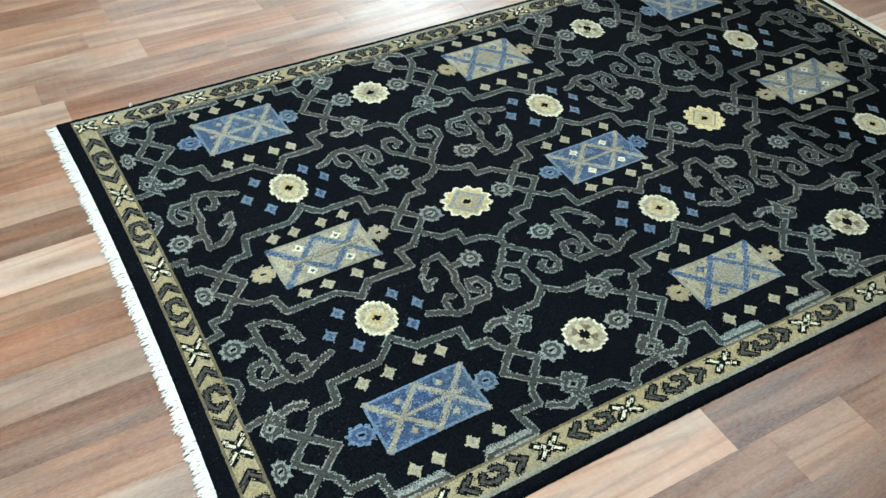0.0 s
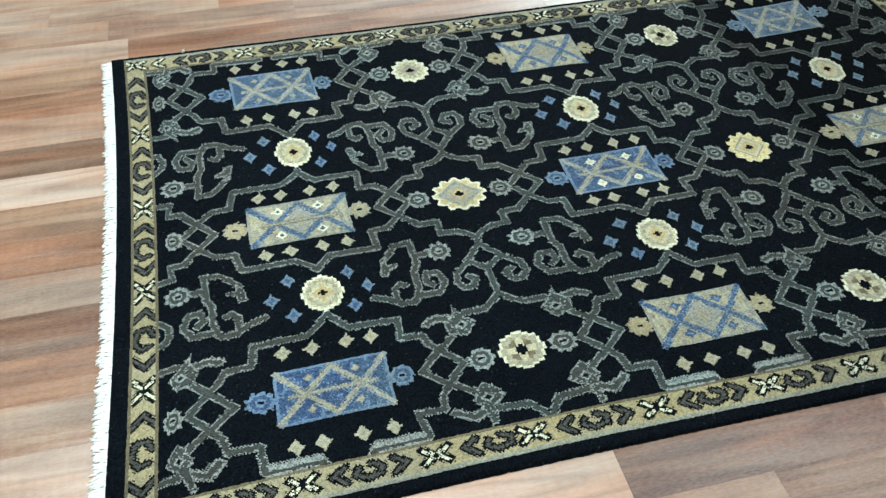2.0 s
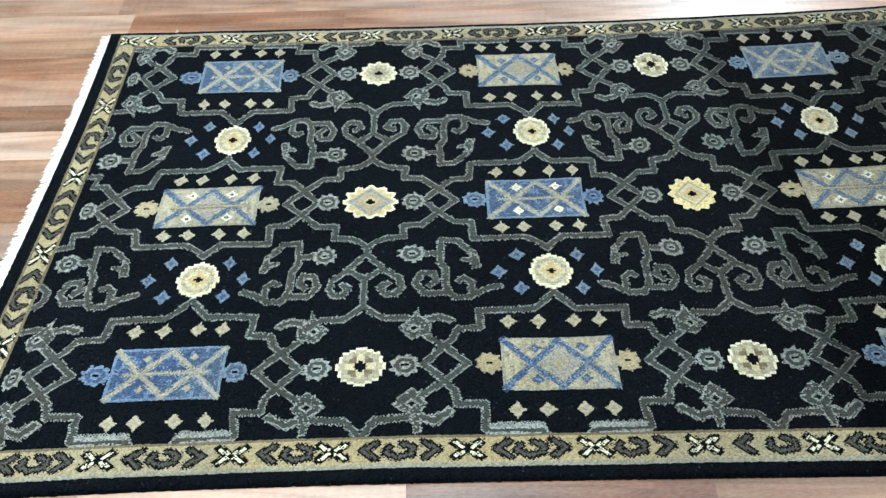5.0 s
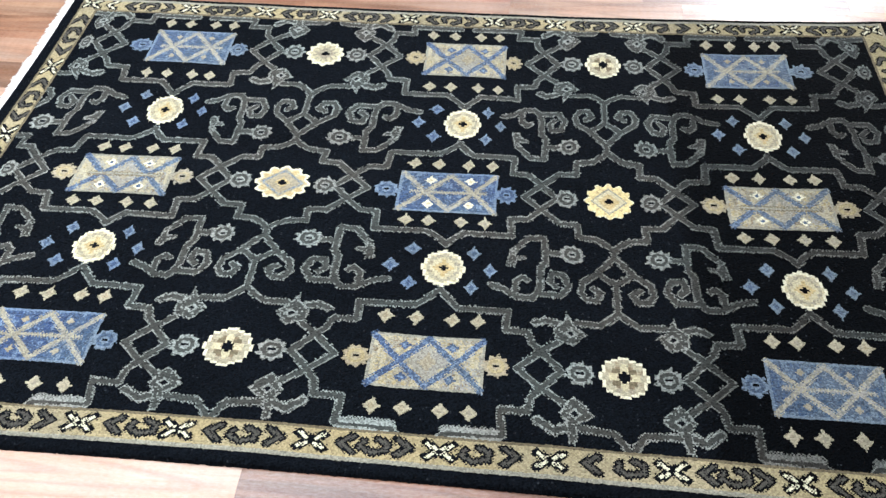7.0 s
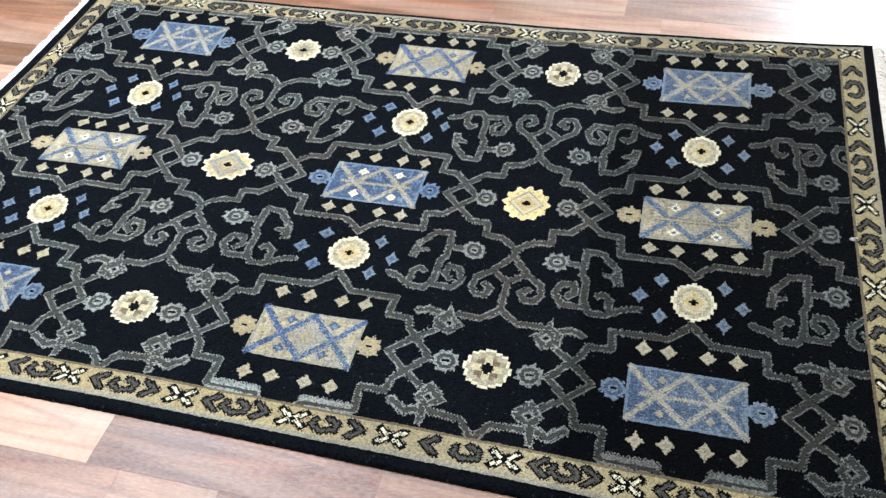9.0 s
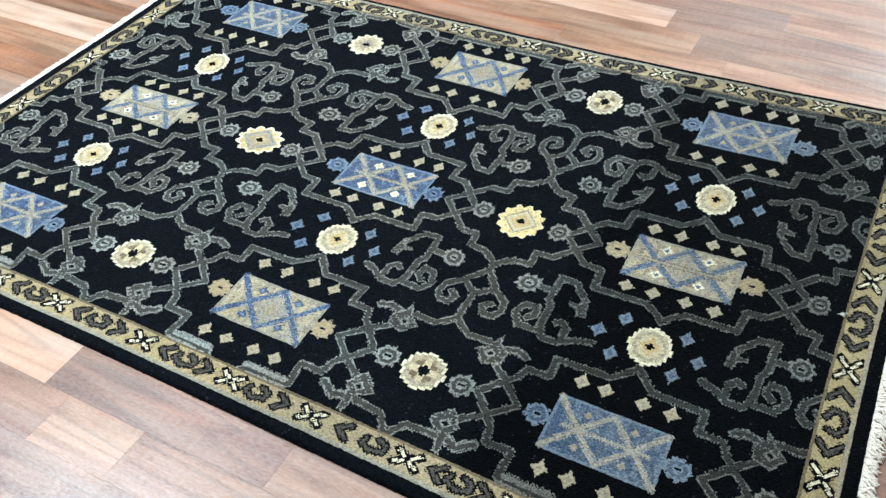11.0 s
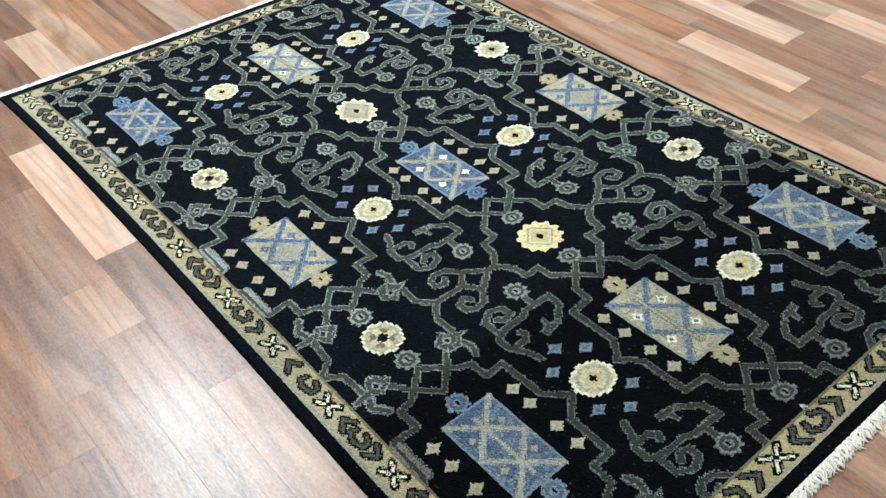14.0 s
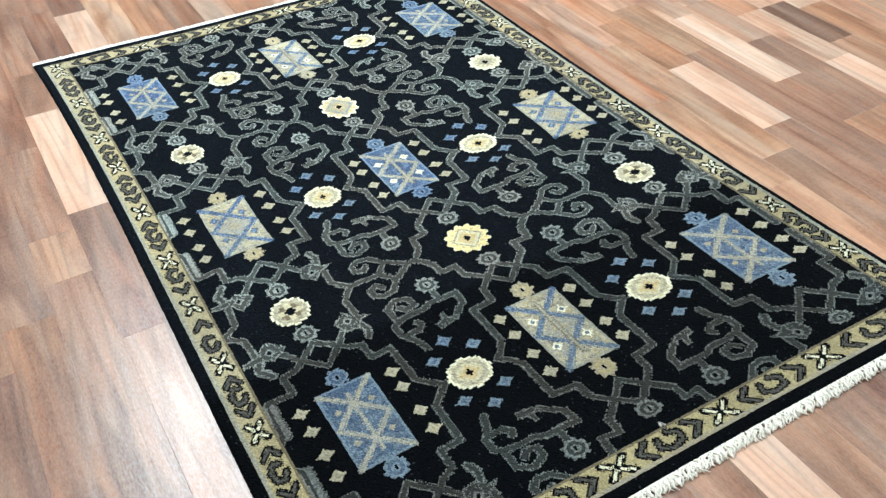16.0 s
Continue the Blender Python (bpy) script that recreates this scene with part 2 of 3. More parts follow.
PAINT = plain("white_wall_paint", (0.78, 0.77, 0.74))
TILE = plain("white_ceiling_board", (0.82, 0.82, 0.80))
ENAMEL = plain("white_enamel", (0.8, 0.8, 0.8), 0.4)


# ---------------------------------------------------------------- structure
def mesh_ob(name, verts, faces, mats, parent=None, index=None, smooth=False):
    me = bpy.data.meshes.new(name)
    me.from_pydata(verts, [], faces)
    for m in mats:
        me.materials.append(m)
    if index is not None:
        me.polygons.foreach_set("material_index", np.asarray(index, np.int32))
    if smooth:
        me.polygons.foreach_set("use_smooth", np.ones(len(me.polygons), bool))
    me.update()
    ob = new(name, me)
    ob.parent = parent
    return ob


def block(x0, y0, z0, x1, y1, z1):
    v = [(x, y, z) for z in (z0, z1) for y in (y0, y1) for x in (x0, x1)]
    f = [(0, 2, 3, 1), (4, 5, 7, 6), (0, 1, 5, 4), (2, 6, 7, 3), (0, 4, 6, 2), (1, 3, 7, 5)]
    return v, f


def setting(name, dims, mat, label, category):
    return tagged(mesh_ob(name, *block(*dims), [mat]), label, category, kind="structure")


X0, X1, Y0, Y1 = -5.0, 5.5, -4.5, 5.0
FLOOR = setting("floor", (X0, Y0, -0.06, X1, Y1, -0.0085), BOARD_DARK, "wood-look laminate floor of mixed brown boards", "floor")
setting("ceiling", (X0, Y0, CEILING, X1, Y1, CEILING + 0.1), TILE, "plain white ceiling over the room", "ceiling")
setting("wall_west", (X0 - 0.12, Y0, -0.06, X0, Y1, CEILING + 0.1), DIM_WALL, "unseen closing wall, kept grey to dim floor reflections", "wall")
setting("wall_east", (X1, Y0, -0.06, X1 + 0.12, Y1, CEILING + 0.1), PAINT, "plain white painted wall", "wall")
setting("wall_south", (X0 - 0.12, Y0 - 0.12, -0.06, X1 + 0.12, Y0, CEILING + 0.1), PAINT, "plain white painted wall", "wall")

# the far wall has a wide shop window
WX0, WX1, WZ0, WZ1 = -0.5, 4.8, 0.85, 2.45
north = tagged(new("wall_north"), "white painted wall round a wide shop window", "wall", kind="structure")
for x0, x1, z0, z1 in ((X0 - 0.12, WX0, -0.06, CEILING + 0.1), (WX1, X1 + 0.12, -0.06, CEILING + 0.1), (WX0, WX1, -0.06, WZ0), (WX0, WX1, WZ1, CEILING + 0.1)):
    mesh_ob("wall_section", *block(x0, Y1, z0, x1, Y1 + 0.14, z1), [PAINT], north)
pane_window = tagged(new("window_1"), "wide shop window with a white frame", "window", kind="structure")
for k in range(4):
    x = WX0 + 0.025 + (WX1 - WX0 - 0.05) * k / 3
    mesh_ob("window_post", *block(x - 0.025, Y1 + 0.06, WZ0 + 0.04, x + 0.025, Y1 + 0.11, WZ1 - 0.04), [ENAMEL], pane_window)
mesh_ob("window_rail", *block(WX0, Y1 + 0.06, WZ1 - 0.04, WX1, Y1 + 0.11, WZ1), [ENAMEL], pane_window)
mesh_ob("window_rail", *block(WX0, Y1 + 0.06, WZ0, WX1, Y1 + 0.11, WZ0 + 0.04), [ENAMEL], pane_window)
mesh_ob("window_sill", *block(WX0 - 0.03, Y1 - 0.05, WZ0 - 0.03, WX1 + 0.03, Y1 - 0.002, WZ0), [ENAMEL], pane_window)


def lamp_tray(wide):
    """A shallow open tray whose rim frames the lamp."""
    v, f = [], []
    for a, b, z in ((0.03, 0.23, 0.0), (0.03, 0.23, -0.05), (0.0, 0.20, -0.05), (0.0, 0.20, -0.02)):
        a += wide / 2 + 0.01
        v += [(-a, -b, z), (a, -b, z), (a, b, z), (-a, b, z)]
    for r in range(3):
        f += [(4 * r + k, 4 * r + (k + 1) % 4, 4 * r + 4 + (k + 1) % 4, 4 * r + 4 + k) for k in range(4)]
    f.append((12, 13, 14, 15))
    return v, f


# unseen trays, put round the two added fill lamps as well
for lx, ly, wide, watts in LAMPS:
    tray = tagged(mesh_ob("unseen_lamp_tray", *lamp_tray(wide), [ENAMEL]), "unseen long white enamel tray with a bright panel, for a ceiling or fill lamp", "ceiling light", "ceiling lights")
    tray.matrix_basis = pose(lx, ly, CEILING)


# ---------------------------------------------------------------- the rug: a knot grid with a slightly skewed lie
rng = np.random.default_rng(7)
KNOT = 0.0032
RX0, RX1, RY0, RY1 = -1.256, 1.271, -0.841, 0.784          # woven edges
FX0, FX1, FY0, FY1 = -1.156, 1.166, -0.735, 0.704          # inside of the border
BX0, BX1, BY0, BY1 = -1.218, 1.239, -0.811, 0.764          # outside of the border
NI, NJ = round((RX1 - RX0) / KNOT), round((RY1 - RY0) / KNOT)
WARP_X = (-0.0169, 1.016, 0.0106, -0.0019, -0.0022, -0.005, -0.0112, 0.0038, 0.0203, -0.0085)
WARP_Y = (0.0188, -0.0082, 0.9865, 0.0048, 0.0137, 0.085, 0.0081, 0.0172, -0.0049, 0.0455)
DRIFT = [  # where the weaver's motifs wander from the even lattice
    (-0.4, 0, -0.0105, 0.001), (0.4, 0, -0.014, -0.003), (-0.4, 0.55, -0.003, 0), (0.4, 0.55, -0.009, 0.004),
    (-0.4, -0.55, -0.0085, 0.003), (0.4, -0.55, -0.0035, -0.0025), (-0.8, 0.268, 0.009, 0.001), (-0.8, -0.268, 0.008, 0.006),
    (0, 0.268, 0.016, 0.004), (0, -0.268, 0.012, 0.003), (0.8, 0.268, -0.003, 0.005), (0.8, -0.268, 0.005, 0.003),
    (-0.8, 0.55, -0.0025, 0.003), (0, 0.55, 0.008, 0.002), (0.8, 0.55, -0.004, -0.007), (-0.8, 0, -0.012, 0.002),
    (0, 0, 0.003, -0.002), (0.8, 0, -0.004, 0), (-0.8, -0.55, -0.006, 0.001), (0, -0.55, 0.0025, -0.001),
    (0.8, -0.55, -0.001, 0.004),
]


DRIFT_VINES = [  # the same for crossings and hearts
    (-0.568, 0, -0.01, 0.003), (-1.032, 0, -0.03, 0.001), (-0.232, 0, -0.01, 0.002), (0.232, 0, -0.008, 0),
    (0.568, 0, -0.022, 0.003), (1.032, 0, 0.018, 0.01), (-0.564, 0.55, -0.011, 0.005), (-0.236, 0.55, 0.006, 0.004),
    (0.236, 0.55, -0.013, -0.005), (0.564, 0.55, -0.008, -0.005), (-0.564, -0.55, -0.015, -0.003), (-0.236, -0.55, 0.003, 0.006),
    (0.236, -0.55, -0.008, 0.005), (0.564, -0.55, 0.001, 0.005), (-0.4, -0.27, -0.014, 0.003),
    (-0.4, 0.27, -0.013, 0.002), (0.4, 0.27, -0.014, 0.028), (0.4, -0.27, -0.009, -0.007),
]


DRIFT_SCROLLS = [  # the same for scrolls and the outermost leaves
    (-1.05, -0.24, 0.0, 0.008), (-1.05, 0.24, 0.003, 0.003), (1.03, 0.24, 0.0, 0.0), (1.03, -0.24, 0.0, 0.0),
    (0.57, 0.25, -0.012, 0.004), (0.22, 0.25, -0.004, -0.005), (0.57, -0.25, -0.009, 0.0), (0.22, -0.25, 0.002, 0.004),
    (-0.57, 0.25, -0.006, 0.0), (-0.22, 0.25, 0.004, -0.002), (-0.57, -0.25, -0.005, 0.0), (-0.22, -0.25, -0.003, 0.0),
    (-1.11, -0.55, -0.022, 0.008), (-1.11, 0.55, -0.024, 0.005), (1.11, -0.55, 0.007, 0.004), (1.11, 0.55, 0.022, -0.004),
]


def lie(X, Y):
    """From the weave's own coordinates to the floor."""
    terms = (1 + 0 * X, X, Y, X * X, X * Y, Y * Y, X**3, X * X * Y, X * Y * Y, Y**3)
    x, y = sum(c * t for c, t in zip(WARP_X, terms)), sum(c * t for c, t in zip(WARP_Y, terms))
    total, dx, dy = 0.12 + 0 * X, 0 * X, 0 * X
    for a, b, u, v in DRIFT + DRIFT_VINES + DRIFT_SCROLLS:
        w = np.exp(-((X - a) ** 2 + (Y - b) ** 2) / (2 * 0.075**2))
        total, dx, dy = total + w, dx + w * u, dy + w * v
    still = np.clip(np.minimum.reduce([X - FX0, FX1 - X, Y - FY0, FY1 - Y]) / 0.06, 0, 1)
    return x + 1.08 * still * dx / total, y + 1.08 * still * dy / total


def rise(X, Y):
    """Height of the pile: full in the middle, rounded off at the woven edges, slightly wavy."""
    edge = np.minimum.reduce([X - RX0, RX1 - X, Y - RY0, RY1 - Y])
    full = np.sqrt(np.clip(1 - (1 - np.clip(edge / 0.012, 0, 1)) ** 2, 0, 1))
    wavy = 0.0011 * np.sin(9.1 * X + 2.0 * Y) * np.sin(7.3 * Y + 1.0) + 0.0007 * np.sin(23 * X - 11 * Y)
    return 0.003 + (0.0085 + wavy) * full


gx, gy = np.meshgrid(RX0 + KNOT * np.arange(NI + 1), RY0 + KNOT * np.arange(NJ + 1), indexing="ij")
px, py = lie(gx, gy)
pz = rise(gx, gy)
inner = np.zeros_like(gx)
inner[1:-1, 1:-1] = 1
px = px + rng.normal(0, 0.00055, px.shape)
py = py + rng.normal(0, 0.00055, px.shape)
pz = pz + rng.normal(0, 0.0005, px.shape) * inner
GRID = np.stack([px, py, pz], -1).reshape(-1, 3)
cx_, cy_ = np.meshgrid(RX0 + KNOT * (np.arange(NI) + 0.5), RY0 + KNOT * (np.arange(NJ) + 0.5), indexing="ij")
own = np.zeros((NI, NJ), np.int32)
tint = np.full((NI, NJ), BLACK, np.int32)
near = np.full((NI, NJ), 9.0)
TOOTH = 0.0032 * ((np.add.outer(np.arange(NI), np.arange(NJ)) % 2) - 0.35)
RAGGED = rng.normal(0, 0.0006, (NI, NJ))
COMB = (np.add.outer(np.arange(NI), np.arange(NJ)) % 2) - 0.5
PARTS = [("field", None, "")]


def part_id(name, parent=0, label=""):
    PARTS.append((name, parent, label))
    return len(PARTS) - 1


def window(x0, x1, y0, y1):
    i0, i1 = max(int((x0 - RX0) / KNOT) - 1, 0), min(int((x1 - RX0) / KNOT) + 2, NI)
    j0, j1 = max(int((y0 - RY0) / KNOT) - 1, 0), min(int((y1 - RY0) / KNOT) + 2, NJ)
    if i0 >= i1 or j0 >= j1:
        return None
    return np.s_[i0:i1, j0:j1]


def seg_dist(X, Y, a, b, squash=0.86):
    ax, ay, bx, by = a[0], a[1] * squash, b[0], b[1] * squash
    Y = Y * squash
    ux, uy = bx - ax, by - ay
    t = np.clip(((X - ax) * ux + (Y - ay) * uy) / (ux * ux + uy * uy + 1e-12), 0, 1)
    return np.hypot(X - ax - t * ux, Y - ay - t * uy)


VINE, VEIN = 0.0076, 0.0053


def vine(pid, points, half=VINE, core=VEIN, out=OUT, mid=CORE, union=True):
    """A woven line: pale edge, darker middle. Lines that meet run into one another."""
    for a, b in zip(points, points[1:]):
        w = window(min(a[0], b[0]) - half, max(a[0], b[0]) + half, min(a[1], b[1]) - 1.3 * half, max(a[1], b[1]) + 1.3 * half)
        if w is None:
            continue
        d = seg_dist(cx_[w], cy_[w], a, b) + RAGGED[w]
        hit = (d + 0.0036 * COMB[w] < half) & ((d < near[w]) if union else True)
        near[w] = np.where(hit, d, near[w])
        own[w] = np.where(hit, pid, own[w])
        tint[w] = np.where(hit, np.where(d < core, mid, out), tint[w])


def blob(pid, mask_of, x0, x1, y0, y1):
    """Cells for which mask_of(X, Y) gives a wool's index (or -1) go to the part."""
    w = window(x0, x1, y0, y1)
    if w is None:
        return
    c = mask_of(cx_[w], cy_[w])
    hit = c >= 0
    own[w] = np.where(hit, pid, own[w])
    tint[w] = np.where(hit, c, tint[w])
    near[w] = np.where(hit, 0.0, near[w])


def inside(X, Y, poly):
    odd = np.zeros(X.shape, bool)
    for (ax, ay), (bx, by) in zip(poly, poly[1:] + poly[:1]):
        cross = ((ay > Y) != (by > Y)) & (X < (bx - ax) * (Y - ay) / ((by - ay) or 1e-9) + ax)
        odd ^= cross
    return odd


def leaf(pid, poly, hole=None, edge=0.0034, shrink=0.97):
    if hole:
        poly = [(hole[0] + shrink * (x - hole[0]), hole[1] + shrink * (y - hole[1])) for x, y in poly]
    xs, ys = [p[0] for p in poly], [p[1] for p in poly]

    def colour(X, Y):
        d = np.minimum.reduce([seg_dist(X, Y, a, b) for a, b in zip(poly, poly[1:] + poly[:1])]) + rng.normal(0, 0.0008, X.shape)
        comb = ((np.round(X / KNOT) + np.round(Y / KNOT)) % 2) * 0.0026
        c = np.where(inside(X, Y, poly) & (d > comb), np.where((d < edge + 0.001) | (rng.random(X.shape) < 0.12), OUT, CORE), -1)
        if hole:
            h = np.abs(X - hole[0]) + np.abs(Y - hole[1])
            c = np.where(h < 0.007, BLACK, np.where((h < 0.015) & (c >= 0), OUT, c))
        return c

    blob(pid, colour, min(xs), max(xs), min(ys), max(ys))


def bud(pid, x, y, a=0.026, b=0.029, out=OUT, mid=CORE):
    def colour(X, Y):
        u, v = (X - x) / a, (Y - y) / b
        r, th = np.hypot(u, v), np.arctan2(v, u)
        lobes = 1.03 + 0.11 * np.cos(9 * th) + 0.05 * rng.normal(0, 1, X.shape)
        c = np.where(r < lobes, np.where(r > 0.74, out, mid), -1)
        return np.where((np.abs(X - x) < 0.007) & (np.abs(Y - y) < 0.0035), BLACK, np.where((r < 0.42) & (c >= 0), out, c))

    blob(pid, colour, x - 1.2 * a, x + 1.2 * a, y - 1.2 * b, y + 1.2 * b)


def diamond(pid, x, y, a, b, edge, mid):
    def colour(X, Y):
        u, v = np.abs(X - x) / a, np.abs(Y - y) / b
        r = (u**0.8 + v**0.8) ** (1 / 0.8) + 0.05 * rng.normal(0, 1, X.shape)
        return np.where((r < 1.04) | (np.hypot(u, v) < 0.60), np.where(r < 0.48, mid, edge), -1)

    blob(pid, colour, x - a - KNOT, x + a + KNOT, y - b - KNOT, y + b + KNOT)


def flower(x, y, kind):
    petals = part_id("flower")
    heart = part_id("flower_centre", petals)
    a, b, n = {"cream": (0.047, 0.058, 8), "gold": (0.066, 0.061, 12), "yellow": (0.058, 0.061, 12), "tan": (0.048, 0.055, 8), "pale": (0.051, 0.052, 12)}[kind]

    def look_of(X, Y):
        u, v = (X - x) / a, (Y - y) / b
        r, th, q = np.hypot(u, v), np.arctan2(v, u), np.abs(u) + np.abs(v)
        lobe = 0.98 + (0.085 if n == 12 else 0.075) * np.cos(n * th)
        split = np.cos(n * th) < -0.55
        ring = r / lobe
        step = {"tan": 0.0065, "cream": 0.0065}.get(kind)
        if step:  # stepped outline
            us, vs = step / a * np.round((X - x) / step), step / b * np.round((Y - y) / step)
            ring = np.maximum(ring * 0.9, np.hypot(us, vs) / (0.98 + 0.05 * np.cos(8 * np.arctan2(vs, us))))
            q = np.abs(us) + np.abs(vs)
        c = np.where(ring < 1, IVORY, -1)
        slot = (np.abs(X - x) < 0.0045) & (np.abs(Y - y) < 0.010) | (np.abs(X - x) < 0.010) & (np.abs(Y - y) < 0.0045)
        if kind == "cream":
            c = np.where(ring < 0.86, CREAM, c)
            c = np.where((ring < 0.78) & (ring > 0.58), PALE, c)
            c = np.where((ring < 0.82) & (ring > 0.60) & split, TAN, c)
            c = np.where((ring < 0.64) & (q < 0.86), CREAM, c)
            c = np.where(q < 0.46, GOLD, c)
        elif kind == "gold":
            c = np.where(ring < 0.90, CREAM, c)
            c = np.where((ring < 0.84) & (ring > 0.60) & ~split, GOLD, c)
            c = np.where(q < 0.88, TAN, c)
            c = np.where((q < 0.82) & (q > 0.66), GUARD, c)
            c = np.where((q < 0.78) & (q > 0.71) & (RAGGED[:X.shape[0], :X.shape[1]] > -0.0003), SKY, c)
            c = np.where(q < 0.56, TAN, c)
            c = np.where(q < 0.30, GOLD, c)
        elif kind == "yellow":
            c = np.where(ring < 0.97, YELLOW, c)
            c = np.where((ring < 0.86) & (ring > 0.66) & split, GOLD, c)
            c = np.where(q < 0.80, GUARD, c)
            c = np.where(q < 0.70, CREAM, c)
            c = np.where(q < 0.50, GOLD, c)
        elif kind == "tan":
            c = np.where(ring < 0.88, PALE, c)
            c = np.where((ring < 0.84) & split, TAN, c)
            c = np.where((ring < 0.58) & (ring > 0.20), BROWN, c)
            c = np.where((ring < 0.56) & (ring > 0.22) & (np.abs(np.abs(u) - np.abs(v)) < 0.22), OLIVE, c)
            arm = (np.minimum(np.abs(u), np.abs(v)) < 0.17) & (ring > 0.27) & (ring < 0.60)
            c = np.where(arm, CREAM, c)
            c = np.where(q < 0.26, BLACK, c)
        else:
            c = np.where(ring < 0.80, CREAM, c)
            c = np.where((ring < 0.74) & split, TAN, c)
            c = np.where(q < 0.56, TAN, c)
        return np.where(slot, BLACK, c), q < 0.62

    blob(petals, lambda X, Y: look_of(X, Y)[0], x - 1.2 * a, x + 1.2 * a, y - 1.2 * b, y + 1.2 * b)
    blob(heart, lambda X, Y: np.where(look_of(X, Y)[1], look_of(X, Y)[0], -1), x - a, x + a, y - b, y + b)


def panel(x, y, blue, blossoms):
    base, w, h = part_id("panel", 0, "blue woven panel with tan zigzag bands" if blue else "beige woven panel with blue zigzag bands"), 0.120, 0.073
    band = base
    ground, line, rim = (BLUE, ASH, SKY) if blue else (BEIGE, BLUE, GUARD)
    blob(base, lambda X, Y: np.where(np.maximum(np.abs(X - x) / w, np.abs(Y - y) / h) < 1, np.where((np.abs(X - x) > w - 0.006) | (np.abs(Y - y) > h - 0.006), rim, ground), -1), x - w, x + w, y - h, y + h)
    if blue:
        s = window(x - w, x + w, y - h, y + h)
        fine, slow = rng.random(own[s].shape), rng.random((own[s].shape[0] // 4 + 1, own[s].shape[1] // 6 + 1))
        slow = np.repeat(np.repeat(slow, 4, 0), 6, 1)[: fine.shape[0], : fine.shape[1]]
        tint[s] = np.where((tint[s] == BLUE) & (0.45 * fine + 0.55 * slow > 0.70), SKY, np.where((tint[s] == BLUE) & (0.5 * fine + 0.5 * slow < 0.30), NAVY, tint[s]))
    else:
        diamond(base, x, y, 0.045, 0.055, ASH, TAN)
        s = window(x - w, x + w, y - h, y + h)
        fine = rng.random(own[s].shape)
        slow = rng.random((own[s].shape[0] // 3 + 1, own[s].shape[1] // 7 + 1))
        slow = np.repeat(np.repeat(slow, 3, 0), 7, 1)[: fine.shape[0], : fine.shape[1]]
        fine = 0.35 * fine + 0.65 * slow
        tint[s] = np.where((tint[s] == BEIGE) & (fine < 0.42), PALE, np.where((tint[s] == BEIGE) & (fine > 0.84), BROWN, np.where((tint[s] == BEIGE) & (fine > 0.56), ASH, tint[s])))
    c = 0.058
    for s in (-1, 1):
        pts = [(x - w + 0.006, y + s * (h - 0.006)), (x - c, y), (x, y - s * (h - 0.008)), (x + c, y), (x + w - 0.006, y + s * (h - 0.006))]
        vine(band, pts, 0.0062 if blue else 0.0072, 0.0, line, line, False)
    if blue or y == 0.0:
        vine(band, [(x - 0.088, y), (x + 0.088, y)], 0.0044 if blue else 0.0062, 0.0 if blue else 0.0028, ASH if blue else OLIVE, TAN if blue else GUARD, False)
    s = window(x - w, x + w, y - h, y + h)
    worn = (tint[s] == line) & (rng.random(own[s].shape) < 0.30) & (own[s] == base)
    tint[s] = np.where(worn, PALE if blue else SKY, tint[s])
    for u in (-1, 1):
        for v in (-1, 1):
            fx, fy = x + 0.049 * u, y + 0.044 * v
            b = part_id("small_blossom", base)
            if blossoms:
                diamond(b, fx, fy, 0.015, 0.017, IVORY, SKY if not blue else CREAM)
                if not blue:
                    diamond(b, fx, fy, 0.007, 0.007, BLUE, BLUE)
            else:
                diamond(b, fx, fy, 0.010 if blue else 0.015, 0.012 if blue else 0.015, TAN if blue else BLUE, TAN if blue else SKY)


COLUMNS, AXES = (-0.8, 0.0, 0.8), (-1.214, -0.4, 0.4, 1.214)
ENDS = COLUMNS + (-1.6, 1.6)


def at(cx, sx, sy, points):
    return [(cx + sx * x, sy * y) for x, y in points]


FRAME_MID = [(0.0, -0.19), (0.013, -0.170), (0.044, -0.1445), (0.159, -0.144), (0.157, -0.084), (0.199, -0.082), (0.232, -0.045), (0.270, 0.0)]
FRAME_TOP = [(0.0, -0.335), (0.012, -0.352), (0.045, -0.389), (0.159, -0.391), (0.159, -0.445), (0.208, -0.448), (0.218, -0.476), (0.237, -0.499), (0.278, -0.55)]
FRAME_LOW = [(0.278, -0.55), (0.237, -0.600), (0.218, -0.626), (0.212, -0.662), (0.157, -0.660), (0.159, -0.722), (0.054, -0.726), (0.02, -0.76)]
TRELLIS_MID = [(0.4, -0.172), (0.39, -0.156), (0.360, -0.136), (0.318, -0.133), (0.320, -0.092), (0.276, -0.091), (0.232, -0.045), (0.190, 0.0)]
TRELLIS_LOW = [(0.27, -0.470), (0.237, -0.499), (0.190, -0.551), (0.237, -0.600), (0.290, -0.640)]
BRANCH_UP = [(0.4, -0.366), (0.384, -0.385), (0.357, -0.407), (0.307, -0.406)]
BRANCH_LOW = [(0.304, -0.691), (0.371, -0.695), (0.399, -0.738)]
STAR_UP = [(0.263, -0.463), (0.259, -0.431), (0.269, -0.414), (0.282, -0.400), (0.283, -0.370), (0.299, -0.398), (0.310, -0.418), (0.333, -0.437), (0.324, -0.447), (0.314, -0.464), (0.301, -0.478), (0.283, -0.471)]
